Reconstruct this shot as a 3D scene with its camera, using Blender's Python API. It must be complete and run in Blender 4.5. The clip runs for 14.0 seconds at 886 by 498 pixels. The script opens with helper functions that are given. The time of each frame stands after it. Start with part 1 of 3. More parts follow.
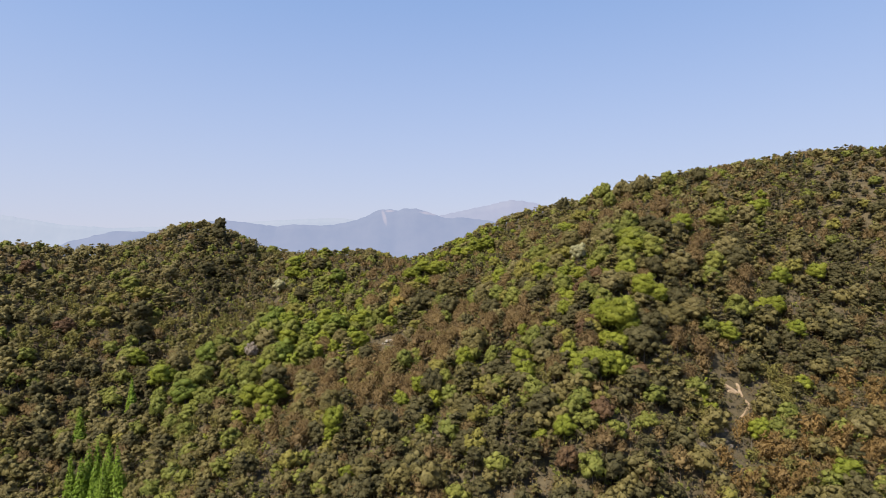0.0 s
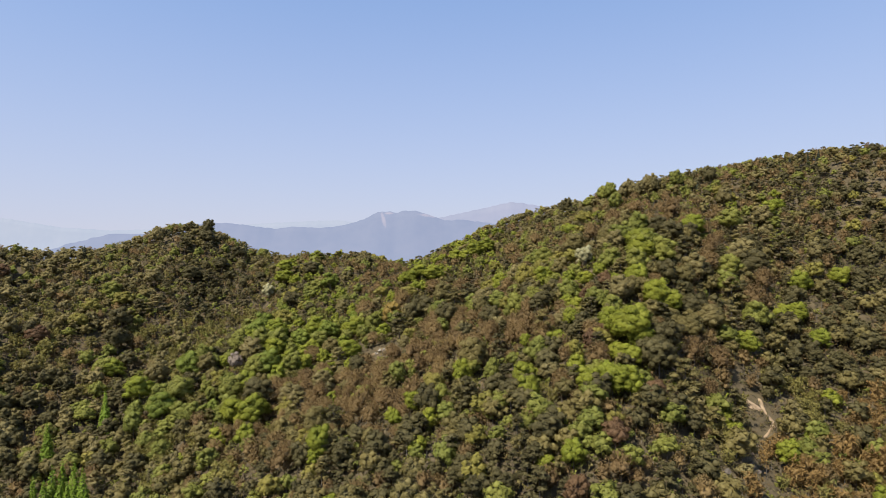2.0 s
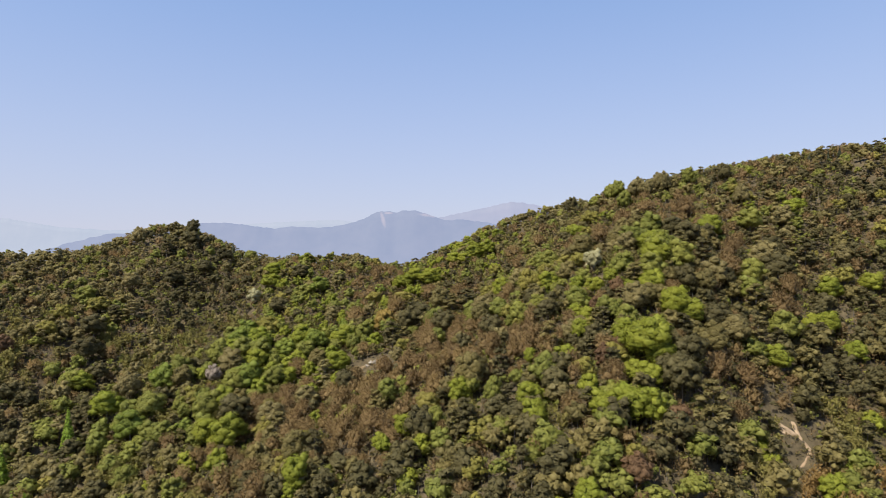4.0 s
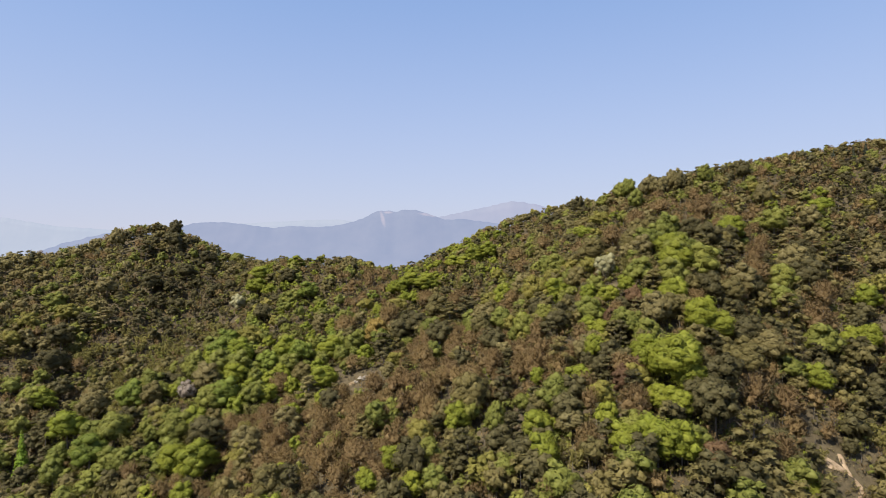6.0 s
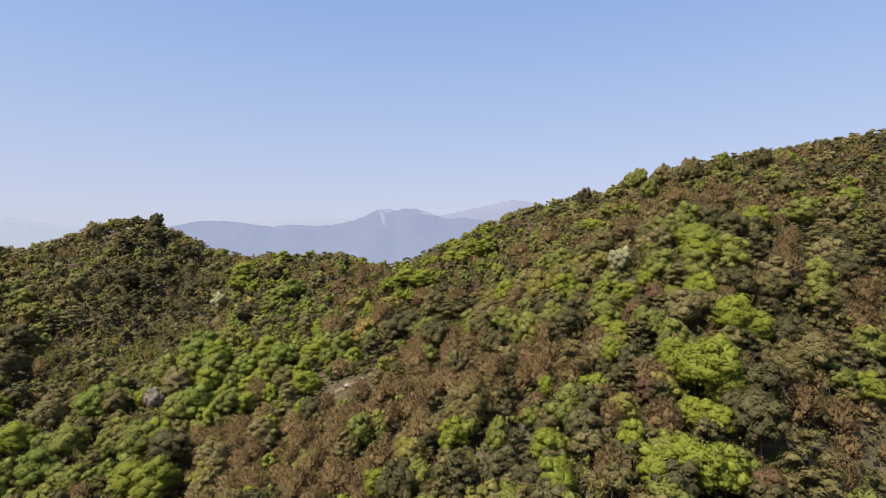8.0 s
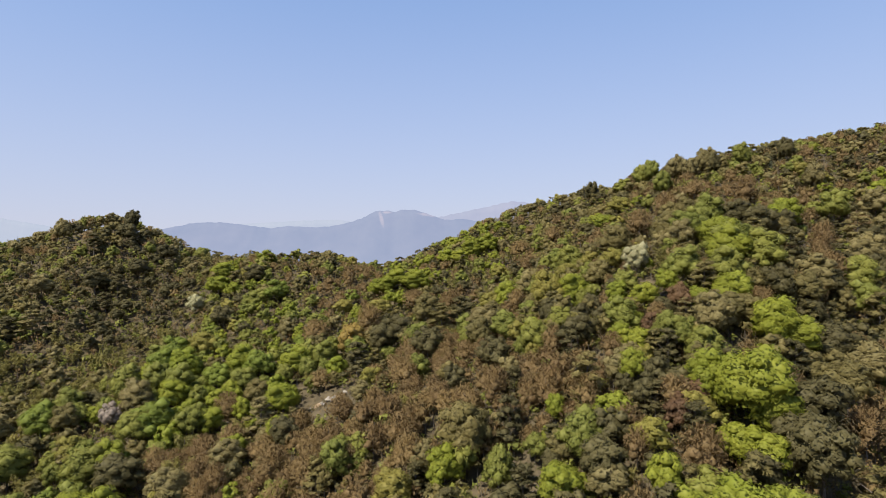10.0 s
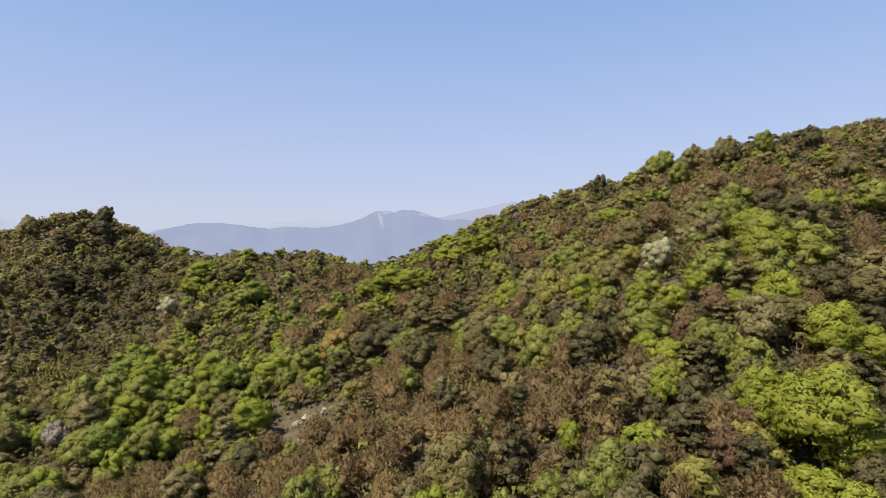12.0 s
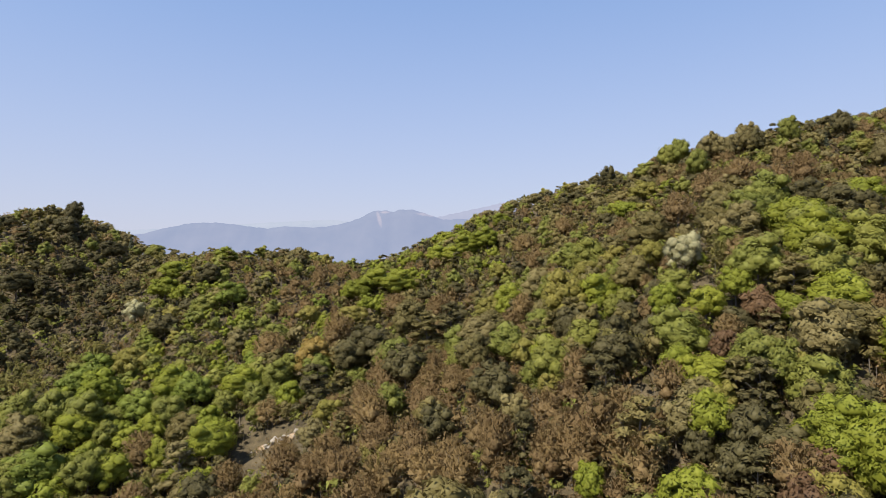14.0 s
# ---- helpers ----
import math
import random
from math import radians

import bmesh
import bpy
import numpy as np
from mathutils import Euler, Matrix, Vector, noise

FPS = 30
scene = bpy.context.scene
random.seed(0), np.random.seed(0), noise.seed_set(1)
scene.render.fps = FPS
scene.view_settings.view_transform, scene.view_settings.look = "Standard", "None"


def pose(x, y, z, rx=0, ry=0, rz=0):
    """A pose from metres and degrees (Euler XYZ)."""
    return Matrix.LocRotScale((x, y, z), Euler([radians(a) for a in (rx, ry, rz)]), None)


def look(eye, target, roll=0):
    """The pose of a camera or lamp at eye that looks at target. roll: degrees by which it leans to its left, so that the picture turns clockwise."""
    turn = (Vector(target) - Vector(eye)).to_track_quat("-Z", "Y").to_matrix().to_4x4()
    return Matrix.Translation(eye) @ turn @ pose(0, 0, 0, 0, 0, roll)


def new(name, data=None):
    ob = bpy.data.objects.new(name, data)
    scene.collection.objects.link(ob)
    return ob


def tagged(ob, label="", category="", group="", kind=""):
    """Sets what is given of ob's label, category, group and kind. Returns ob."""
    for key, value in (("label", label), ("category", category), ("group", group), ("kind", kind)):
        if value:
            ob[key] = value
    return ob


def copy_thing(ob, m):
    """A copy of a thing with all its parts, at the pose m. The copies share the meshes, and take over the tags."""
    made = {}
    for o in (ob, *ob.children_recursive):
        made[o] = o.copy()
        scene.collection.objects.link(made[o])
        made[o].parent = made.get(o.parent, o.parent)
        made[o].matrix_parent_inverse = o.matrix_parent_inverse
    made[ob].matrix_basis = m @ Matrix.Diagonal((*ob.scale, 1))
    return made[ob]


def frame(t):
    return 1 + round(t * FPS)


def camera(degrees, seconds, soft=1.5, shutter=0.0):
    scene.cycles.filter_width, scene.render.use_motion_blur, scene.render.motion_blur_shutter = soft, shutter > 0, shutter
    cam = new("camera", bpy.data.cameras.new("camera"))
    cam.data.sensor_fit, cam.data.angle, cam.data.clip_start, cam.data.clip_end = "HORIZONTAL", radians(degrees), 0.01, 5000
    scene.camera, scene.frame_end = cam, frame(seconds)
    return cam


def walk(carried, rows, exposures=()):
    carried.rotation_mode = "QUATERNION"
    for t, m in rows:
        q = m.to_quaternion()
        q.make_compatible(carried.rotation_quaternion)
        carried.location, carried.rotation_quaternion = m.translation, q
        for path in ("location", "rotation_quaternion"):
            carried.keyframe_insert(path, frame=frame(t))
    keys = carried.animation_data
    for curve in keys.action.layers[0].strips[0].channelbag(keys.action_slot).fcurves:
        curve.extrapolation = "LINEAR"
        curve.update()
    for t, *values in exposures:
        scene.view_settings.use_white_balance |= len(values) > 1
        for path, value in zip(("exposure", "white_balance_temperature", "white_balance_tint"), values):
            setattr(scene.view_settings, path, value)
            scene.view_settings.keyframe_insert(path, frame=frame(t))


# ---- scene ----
# The camera and its flight: x right, y ahead, z up from the first eye.
cam = camera(75.0, 14.0, soft=0.8)
ROWS = [
    (0, 0.00, 0.00, 0.00, -0.000, 0.000, -0.000),
    (0.5, 0.29, 3.57, -0.09, 0.007, 0.078, 0.030),
    (1, 0.56, 7.79, -0.11, 0.007, 0.135, 0.050),
    (1.5, 0.96, 12.48, -0.00, -0.007, 0.149, 0.050),
    (2, 1.35, 17.39, 0.40, -0.028, 0.227, 0.050),
    (2.5, 1.74, 22.48, 0.81, -0.036, 0.242, 0.040),
    (3, 2.14, 27.72, 1.15, -0.028, 0.242, 0.040),
    (5.5, 4.03, 55.38, 3.59, -0.000, 0.135, -0.000),
    (6, 4.35, 60.93, 4.00, 0.014, 0.135, -0.000),
    (6.5, 4.70, 66.47, 3.92, 0.028, 0.142, -0.020),
    (7, 5.04, 72.09, 3.80, 0.043, 0.114, -0.020),
    (7.5, 5.41, 77.64, 3.04, 0.057, 0.092, -0.030),
    (8, 5.87, 83.17, 1.70, 0.064, 0.078, -0.050),
    (10.5, 8.30, 110.61, 0.10, -0.000, 0.263, 0.030),
    (11, 8.73, 116.11, -0.18, -0.014, 0.263, 0.040),
    (11.5, 9.14, 121.59, -0.40, -0.007, 0.277, 0.040),
    (12, 9.64, 127.02, -0.63, 0.007, 0.320, 0.040),
    (12.5, 10.09, 132.48, -0.76, -0.007, 0.305, 0.080),
    (13, 10.59, 137.69, -0.95, -0.007, 0.313, 0.080),
    (13.5, 11.15, 142.95, -1.18, -0.028, 0.334, 0.110),
    (14, 11.66, 148.16, -1.37, -0.050, 0.298, 0.120),
]
walk(cam, [(t, pose(x, y, z, 90 + pitch, roll, yaw)) for t, x, y, z, yaw, pitch, roll in ROWS])

# ---- light ----
SUN_AZIMUTH, SUN_HEIGHT = -132.0, 54.0      # degrees clockwise from straight ahead, and above the horizon
world = bpy.data.worlds.new("sky")
scene.world = world
world.use_nodes = True
wn = world.node_tree.nodes
sky = wn.new("ShaderNodeTexSky")
sky.sky_type, sky.sun_disc = "NISHITA", False
sky.sun_elevation, sky.sun_rotation = radians(SUN_HEIGHT), radians(SUN_AZIMUTH)
sky.altitude, sky.air_density, sky.dust_density, sky.ozone_density = 300, 1.0, 0.2, 1.2
wn["Background"].inputs["Strength"].default_value = 0.087
# A thin summer haze lies over the blue, thickest at the horizon.
where = wn.new("ShaderNodeTexCoord")
split = wn.new("ShaderNodeSeparateXYZ")
veil = wn.new("ShaderNodeMapRange")
veil.inputs["From Min"].default_value, veil.inputs["From Max"].default_value = 0.0, 0.42
veil.inputs["To Min"].default_value, veil.inputs["To Max"].default_value = 0.95, 0.6
thin = wn.new("ShaderNodeMix")               # lavender haze low down, clear blue higher up
thin.data_type = "RGBA"
thin.inputs[6].default_value, thin.inputs[7].default_value = (1.95, 2.95, 5.35, 1), (3.62, 3.72, 4.6, 1)
lower = wn.new("ShaderNodeMapRange")
lower.inputs["From Min"].default_value, lower.inputs["From Max"].default_value = 0.42, 0.0
hazy = wn.new("ShaderNodeMix")
hazy.data_type = "RGBA"
tie = world.node_tree.links.new
tie(where.outputs["Generated"], split.inputs[0])
tie(split.outputs["Z"], veil.inputs["Value"])
tie(split.outputs["Z"], lower.inputs["Value"])
tie(lower.outputs[0], thin.inputs[0])
tie(thin.outputs[2], hazy.inputs[7])
tie(veil.outputs[0], hazy.inputs[0])
tie(sky.outputs[0], hazy.inputs[6])
tie(hazy.outputs[2], wn["Background"].inputs["Color"])
sun_data = bpy.data.lights.new("sun", "SUN")
sun_data.energy, sun_data.angle, sun_data.color = 4.8, radians(0.6), (1.0, 0.94, 0.85)
sun = new("sun", sun_data)
a, e = radians(SUN_AZIMUTH), radians(SUN_HEIGHT)
toward = Vector((math.sin(a) * math.cos(e), math.cos(a) * math.cos(e), math.sin(e)))
sun.matrix_world = look(toward * 800, (0, 0, 0))
scene.view_settings.exposure = 0.9


# ---- materials ----
def material(name):
    m = bpy.data.materials.new(name)
    m.use_nodes = True
    return m, m.node_tree.nodes, m.node_tree.links


def shade(nodes, links, a, b, fac):
    mix = nodes.new("ShaderNodeMix")
    mix.data_type = "RGBA"
    for slot, v in ((6, a), (7, b)):
        if isinstance(v, tuple):
            mix.inputs[slot].default_value = (*v, 1)
        else:
            links.new(v, mix.inputs[slot])
    if isinstance(fac, float):
        mix.inputs[0].default_value = fac
    else:
        links.new(fac, mix.inputs[0])
    return mix.outputs[2]


def arith(nodes, links, op, a, b):
    n = nodes.new("ShaderNodeMath")
    n.operation = op
    for slot, v in ((0, a), (1, b)):
        if isinstance(v, (int, float)):
            n.inputs[slot].default_value = v
        else:
            links.new(v, n.inputs[slot])
    return n.outputs[0]


def noise_node(nodes, links, scale, detail=4.0, rough=0.6, where="Object"):
    co = nodes.new("ShaderNodeTexCoord")
    n = nodes.new("ShaderNodeTexNoise")
    n.inputs["Scale"].default_value, n.inputs["Detail"].default_value, n.inputs["Roughness"].default_value = scale, detail, rough
    links.new(co.outputs[where], n.inputs["Vector"])
    return n.outputs["Fac"]


def foliage(name, first, second, gleam, translucent=0.42, airy=0.08, streaky=False, dense=False):
    """Leaves: each tree has its own tone between two colours, each spray varies round it, and air shows between the leaflets."""
    m, nodes, links = material(name)
    tone = nodes.new("ShaderNodeAttribute")
    tone.attribute_name = "tone"
    info = nodes.new("ShaderNodeObjectInfo")
    geo = nodes.new("ShaderNodeNewGeometry")
    t = arith(nodes, links, "FRACT", arith(nodes, links, "ADD", tone.outputs["Fac"], info.outputs["Random"]), 0.0)
    colour = shade(nodes, links, first, second, t)
    # trees in fuller or thinner leaf
    fuller = arith(nodes, links, "FRACT", arith(nodes, links, "MULTIPLY", t, 7.31), 0.0)
    colour = shade(nodes, links, colour, tuple(c * 0.52 for c in first), arith(nodes, links, "MULTIPLY", fuller, 0.4))
    leafy = arith(nodes, links, "MULTIPLY", geo.outputs["Random Per Island"], 0.4)
    colour = shade(nodes, links, colour, gleam, leafy)
    bsdf = nodes["Principled BSDF"]
    bsdf.inputs["Roughness"].default_value = 0.6
    bsdf.inputs["Specular IOR Level"].default_value = 0.15
    links.new(colour, bsdf.inputs["Base Color"])
    back = nodes.new("ShaderNodeBsdfTranslucent")
    links.new(colour, back.inputs["Color"])
    mix = nodes.new("ShaderNodeMixShader")
    mix.inputs[0].default_value = translucent
    links.new(bsdf.outputs[0], mix.inputs[1])
    links.new(back.outputs[0], mix.inputs[2])
    if dense:
        links.new(mix.outputs[0], nodes["Material Output"].inputs["Surface"])
        return m
    # air between the leaflets of a spray, or between the upright twigs
    co = nodes.new("ShaderNodeTexCoord")
    grow = nodes.new("ShaderNodeMapping")
    grow.inputs["Scale"].default_value = (13.0, 13.0, 3.0) if streaky else (4.4, 4.4, 5.5)
    links.new(co.outputs["Object"], grow.inputs["Vector"])
    n = nodes.new("ShaderNodeTexNoise")
    n.inputs["Scale"].default_value, n.inputs["Detail"].default_value = 1.0, 1.0
    links.new(grow.outputs[0], n.inputs["Vector"])
    gaps = arith(nodes, links, "GREATER_THAN", n.outputs["Fac"], 0.5 + airy)
    clear = nodes.new("ShaderNodeBsdfTransparent")
    lacy = nodes.new("ShaderNodeMixShader")
    links.new(gaps, lacy.inputs[0])
    links.new(mix.outputs[0], lacy.inputs[1])
    links.new(clear.outputs[0], lacy.inputs[2])
    links.new(lacy.outputs[0], nodes["Material Output"].inputs["Surface"])
    return m


def rough_surface(name, a, b, scale, bump=0.3, roughness=0.9):
    m, nodes, links = material(name)
    big = noise_node(nodes, links, scale, 3.0)
    fine = noise_node(nodes, links, scale * 9, 5.0)
    ramp = nodes.new("ShaderNodeValToRGB")
    ramp.color_ramp.elements[0].position, ramp.color_ramp.elements[1].position = 0.35, 0.65
    links.new(shade(nodes, links, big, fine, 0.45), ramp.inputs[0])
    bsdf = nodes["Principled BSDF"]
    links.new(shade(nodes, links, a, b, ramp.outputs[0]), bsdf.inputs["Base Color"])
    bsdf.inputs["Roughness"].default_value = roughness
    bsdf.inputs["Specular IOR Level"].default_value = 0.15
    bm = nodes.new("ShaderNodeBump")
    bm.inputs["Strength"].default_value = bump
    links.new(fine, bm.inputs["Height"])
    links.new(bm.outputs[0], bsdf.inputs["Normal"])
    return m


BARK = rough_surface("bark", (0.10, 0.085, 0.07), (0.20, 0.17, 0.14), 2.0)
SOIL = rough_surface("forest floor", (0.040, 0.032, 0.018), (0.110, 0.084, 0.046), 0.35, 1.0)
EARTH = rough_surface("bare earth", (0.17, 0.115, 0.065), (0.34, 0.25, 0.16), 0.5)
# rock of the crag: the shade of its overhang is put into the colour
SHADED_ROCK = rough_surface("grey-brown rock with shade in its colour", (0.055, 0.046, 0.036), (0.135, 0.112, 0.088), 0.6, 0.7)
ROCK = rough_surface("pale rock", (0.17, 0.145, 0.115), (0.34, 0.30, 0.245), 0.6, 0.6)

LEAF = {
    "lime": ("young lime leaves", (0.167, 0.196, 0.020), (0.231, 0.240, 0.026), (0.306, 0.304, 0.051)),
    "green": ("spring green leaves", (0.143, 0.160, 0.030), (0.213, 0.211, 0.040), (0.288, 0.279, 0.072)),
    "olive": ("olive evergreen leaves", (0.114, 0.097, 0.033), (0.187, 0.150, 0.048), (0.281, 0.229, 0.090)),
    "dark": ("dark evergreen leaves", (0.073, 0.063, 0.025), (0.112, 0.095, 0.037), (0.163, 0.139, 0.059), 0.4),
    "brown": ("brown budding twigs", (0.176, 0.114, 0.052), (0.224, 0.154, 0.063), (0.253, 0.179, 0.077), 0.5, 0.05, True),
    "yellow": ("yellow-green leaves", (0.205, 0.185, 0.035), (0.256, 0.216, 0.048), (0.330, 0.286, 0.084)),
    "gold": ("golden bamboo leaves", (0.176, 0.106, 0.033), (0.251, 0.156, 0.051), (0.336, 0.227, 0.095)),
    "bamboo": ("bamboo leaves", (0.150, 0.136, 0.035), (0.220, 0.187, 0.048), (0.319, 0.271, 0.092)),
    "white": ("cream blossom", (0.360, 0.330, 0.165), (0.410, 0.380, 0.205), (0.510, 0.480, 0.285)),
    "pink": ("greyish pink blossom", (0.290, 0.235, 0.180), (0.335, 0.275, 0.215), (0.420, 0.352, 0.285)),
    "rust": ("rusty young leaves", (0.118, 0.066, 0.034), (0.155, 0.092, 0.045), (0.205, 0.130, 0.067)),
    "khaki": ("pale khaki evergreen leaves", (0.160, 0.132, 0.051), (0.226, 0.183, 0.070), (0.314, 0.259, 0.112)),
    "pine": ("dark pine needles", (0.035, 0.043, 0.024), (0.059, 0.063, 0.033), (0.095, 0.098, 0.055), 0.15, 0.2),
    "larch": ("fresh conifer needles", (0.125, 0.195, 0.016), (0.165, 0.228, 0.019), (0.220, 0.280, 0.036), 0.35, 0.25),
    "fresh": ("vivid mid-green leaves", (0.138, 0.174, 0.024), (0.189, 0.220, 0.033), (0.259, 0.286, 0.061)),
    "ochre": ("ochre young leaves", (0.220, 0.154, 0.040), (0.286, 0.198, 0.050), (0.363, 0.264, 0.083)),
}
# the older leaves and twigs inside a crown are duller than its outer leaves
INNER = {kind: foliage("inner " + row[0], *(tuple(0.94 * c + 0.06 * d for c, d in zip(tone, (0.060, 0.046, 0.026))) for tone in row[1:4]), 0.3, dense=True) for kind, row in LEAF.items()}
LEAF = {kind: foliage(*row) for kind, row in LEAF.items()}

# ---- the lie of the land ----
# Heights of broad swells of the hillside, in rows from near to far, each from left to right.
SWELLS = [
    (-1.9, -5.3, -5.9, -1.1, 6.2, 6.6, -6.7, -6.7, 8.2, 15.0, 14.5),
    (3.9, -1.5, -3.3, 0.9, -0.3, 7.8, 15.8, 3.4, 3.5, 14.1, 25.9),
    (14.7, 11.1, 6.7, 12.1, 11.2, 5.8, 36.5, 17.0, -0.3, 13.7, 37.6),
    (31.3, 33.5, 7.1, -9.4, 21.0, -2.2, 27.4, 24.4, 7.4, 23.6, 44.9),
    (26.5, 33.3, 11.3, 18.5, 30.2, 10.6, 20.3, 42.6, 37.0, 37.5, 42.1),
    (-5.7, 9.8, 21.5, 35.1, 29.6, 25.4, 15.8, 25.8, 29.7, 37.3, 37.9),
    (-26.2, 31.5, 67.2, 7.7, -51.2, 30.2, 59.4, 24.9, 12.2, 29.9, 39.6),
]
KNOLLS = [                                  # x, y, breadth and height of lesser knolls and hollows
    (-117, 408, 16.5, -4.5), (136.5, 447, 25.5, -5.9), (-19.5, 408, 16.5, -3.2), (-234, 427.5, 16.5, -1.3),
    (136.5, 447, 39, -2.6), (-58.5, 408, 16.5, 1.4), (-136.5, 466.5, 16.5, -5.0), (273, 408, 25.5, -2.0),
    (-234, 447, 16.5, -3.9), (-273, 466.5, 39, -4.3), (-175.5, 447, 16.5, -2.4), (-175.5, 427.5, 16.5, 5.8),
    (-175.5, 408, 16.5, 3.6), (-25.5, 402, 12, -3.9), (-28.5, 432, 13.5, -4.8), (-31.5, 462, 15, -4.5),
    (-38, 400, 17, 1.8),
]
# Lesser folds of the slope on a closer net, in rows from near to far.
FOLDS = [
    (0.0, -0.1, -1.1, -1.2, 1.0, -1.8, 0.5, 12.1, 1.0, 3.2, 4.5, 1.1),
    (0.2, 0.3, -5.2, -6.8, 3.5, 7.5, -4.5, 2.8, -3.5, -10.5, 3.4, 3.8),
    (1.7, 5.0, -4.6, -0.9, -2.7, -3.1, 6.0, -5.1, 8.3, -9.3, -2.7, 7.8),
    (2.3, 6.6, -3.8, 8.2, 6.7, -7.7, 9.8, -8.6, 7.1, -2.1, 1.8, 7.8),
    (-2.4, -1.4, 9.6, -9.2, 0.5, -1.3, -0.8, -5.1, 2.7, -3.5, -4.5, -3.1),
    (1.8, -5.5, 7.2, -9.0, -3.0, 0.3, 2.5, -3.2, -0.5, 1.0, 1.0, -0.2),
    (0.3, 0.5, -0.7, -0.2, 5.0, -3.1, 1.7, -1.2, 1.0, -0.6, 0.1, 0.2),
]
STEP, SPREAD, VALLEY = 67.5, 63.0, -105.0
CANOPY = 6.8                                 # the woods' mean height above the soil
SWELL, FOLD = np.array(SWELLS), np.array(FOLDS)
FOLD_STEP, FOLD_SPREAD = 40.0, 33.0


def crown_level(x, y):
    """Height of the top of the woods."""
    x, y = np.asarray(x, float), np.asarray(y, float)
    cx, cy = -337.5 + STEP * np.arange(11), 105.0 + STEP * np.arange(7)
    ex = np.exp(-((x[..., None] - cx) ** 2) / (2 * SPREAD ** 2))
    ey = np.exp(-((y[..., None] - cy) ** 2) / (2 * SPREAD ** 2))
    z = VALLEY + np.einsum("...j,...i,ji->...", ey, ex, SWELL)
    fx = np.exp(-((x[..., None] + 240.0 - FOLD_STEP * np.arange(12)) ** 2) / (2 * FOLD_SPREAD ** 2))
    fy = np.exp(-((y[..., None] - 160.0 - FOLD_STEP * np.arange(7)) ** 2) / (2 * FOLD_SPREAD ** 2))
    z = z + np.einsum("...j,...i,ji->...", fy, fx, FOLD)
    for kx, ky, broad, high in KNOLLS:
        z = z + high * np.exp(-((x - kx) ** 2 + (y - ky) ** 2) / (2 * broad ** 2))
    return z


def rolling(x, y):
    """Small dips and humps of the slope."""
    return 0.8 * np.sin(0.21 * x + 0.13 * y) * np.cos(0.19 * y - 0.09 * x) + 0.7 * np.sin(0.37 * x - 0.23 * y + 1.0) * np.sin(0.11 * x + 0.33 * y)


def soil_level(x, y):
    gully = 6.5 * np.exp(-((x - 99.0) ** 2 + (y - 198.0) ** 2) / (2 * 11.0 ** 2))
    return crown_level(x, y) - CANOPY + rolling(x, y) - gully


def face_mesh(name, verts, faces, mats, slots=None, tone=None, normals=None):
    """A mesh from arrays of corners and of faces that all have as many corners; leaves take the roundness of their crown."""
    me = bpy.data.meshes.new(name)
    faces = np.asarray(faces, np.int32)
    me.vertices.add(len(verts))
    me.vertices.foreach_set("co", np.ascontiguousarray(verts, np.float32).ravel())
    me.loops.add(faces.size)
    me.loops.foreach_set("vertex_index", faces.ravel())
    me.polygons.add(len(faces))
    me.polygons.foreach_set("loop_start", np.arange(0, faces.size, faces.shape[1], dtype=np.int32))
    for m in mats:
        me.materials.append(m)
    if slots is not None:
        me.polygons.foreach_set("material_index", np.asarray(slots, np.int32))
    me.update(calc_edges=True)
    if tone is not None:
        me.attributes.new("tone", "FLOAT", "FACE").data.foreach_set("value", np.asarray(tone, np.float32))
    if normals is not None:
        me.normals_split_custom_set_from_vertices(np.asarray(normals, np.float32))
    return me


def grid_mesh(name, xs, ys, level, mats):
    X, Y = np.meshgrid(xs, ys)
    v = np.stack([X, Y, level(X, Y)], -1).reshape(-1, 3)
    n = len(xs)
    i, j = np.meshgrid(np.arange(n - 1), np.arange(len(ys) - 1))
    k = (j * n + i).ravel()
    return face_mesh(name, v, np.stack([k, k + 1, k + n + 1, k + n], 1), mats)


def spaced(lo, hi, fine, reach):
    """Even steps from lo to hi, then growing ones out to reach on both sides."""
    mid = np.arange(lo, hi + 0.1, fine)
    grow = fine * np.cumsum(1.22 ** np.arange(1, 60))
    out = grow[grow < reach - (hi - lo) / 2]
    return np.concatenate([lo - out[::-1], mid, hi + out])


ground = new("ground", grid_mesh("ground", spaced(-400, 400, 5.0, 4700), spaced(40, 520, 5.0, 4700), soil_level, [SOIL]))
ground.data.polygons.foreach_set("use_smooth", [True] * len(ground.data.polygons))
tagged(ground, "wooded hillside of dark brown soil and leaf litter", "ground", kind="structure")

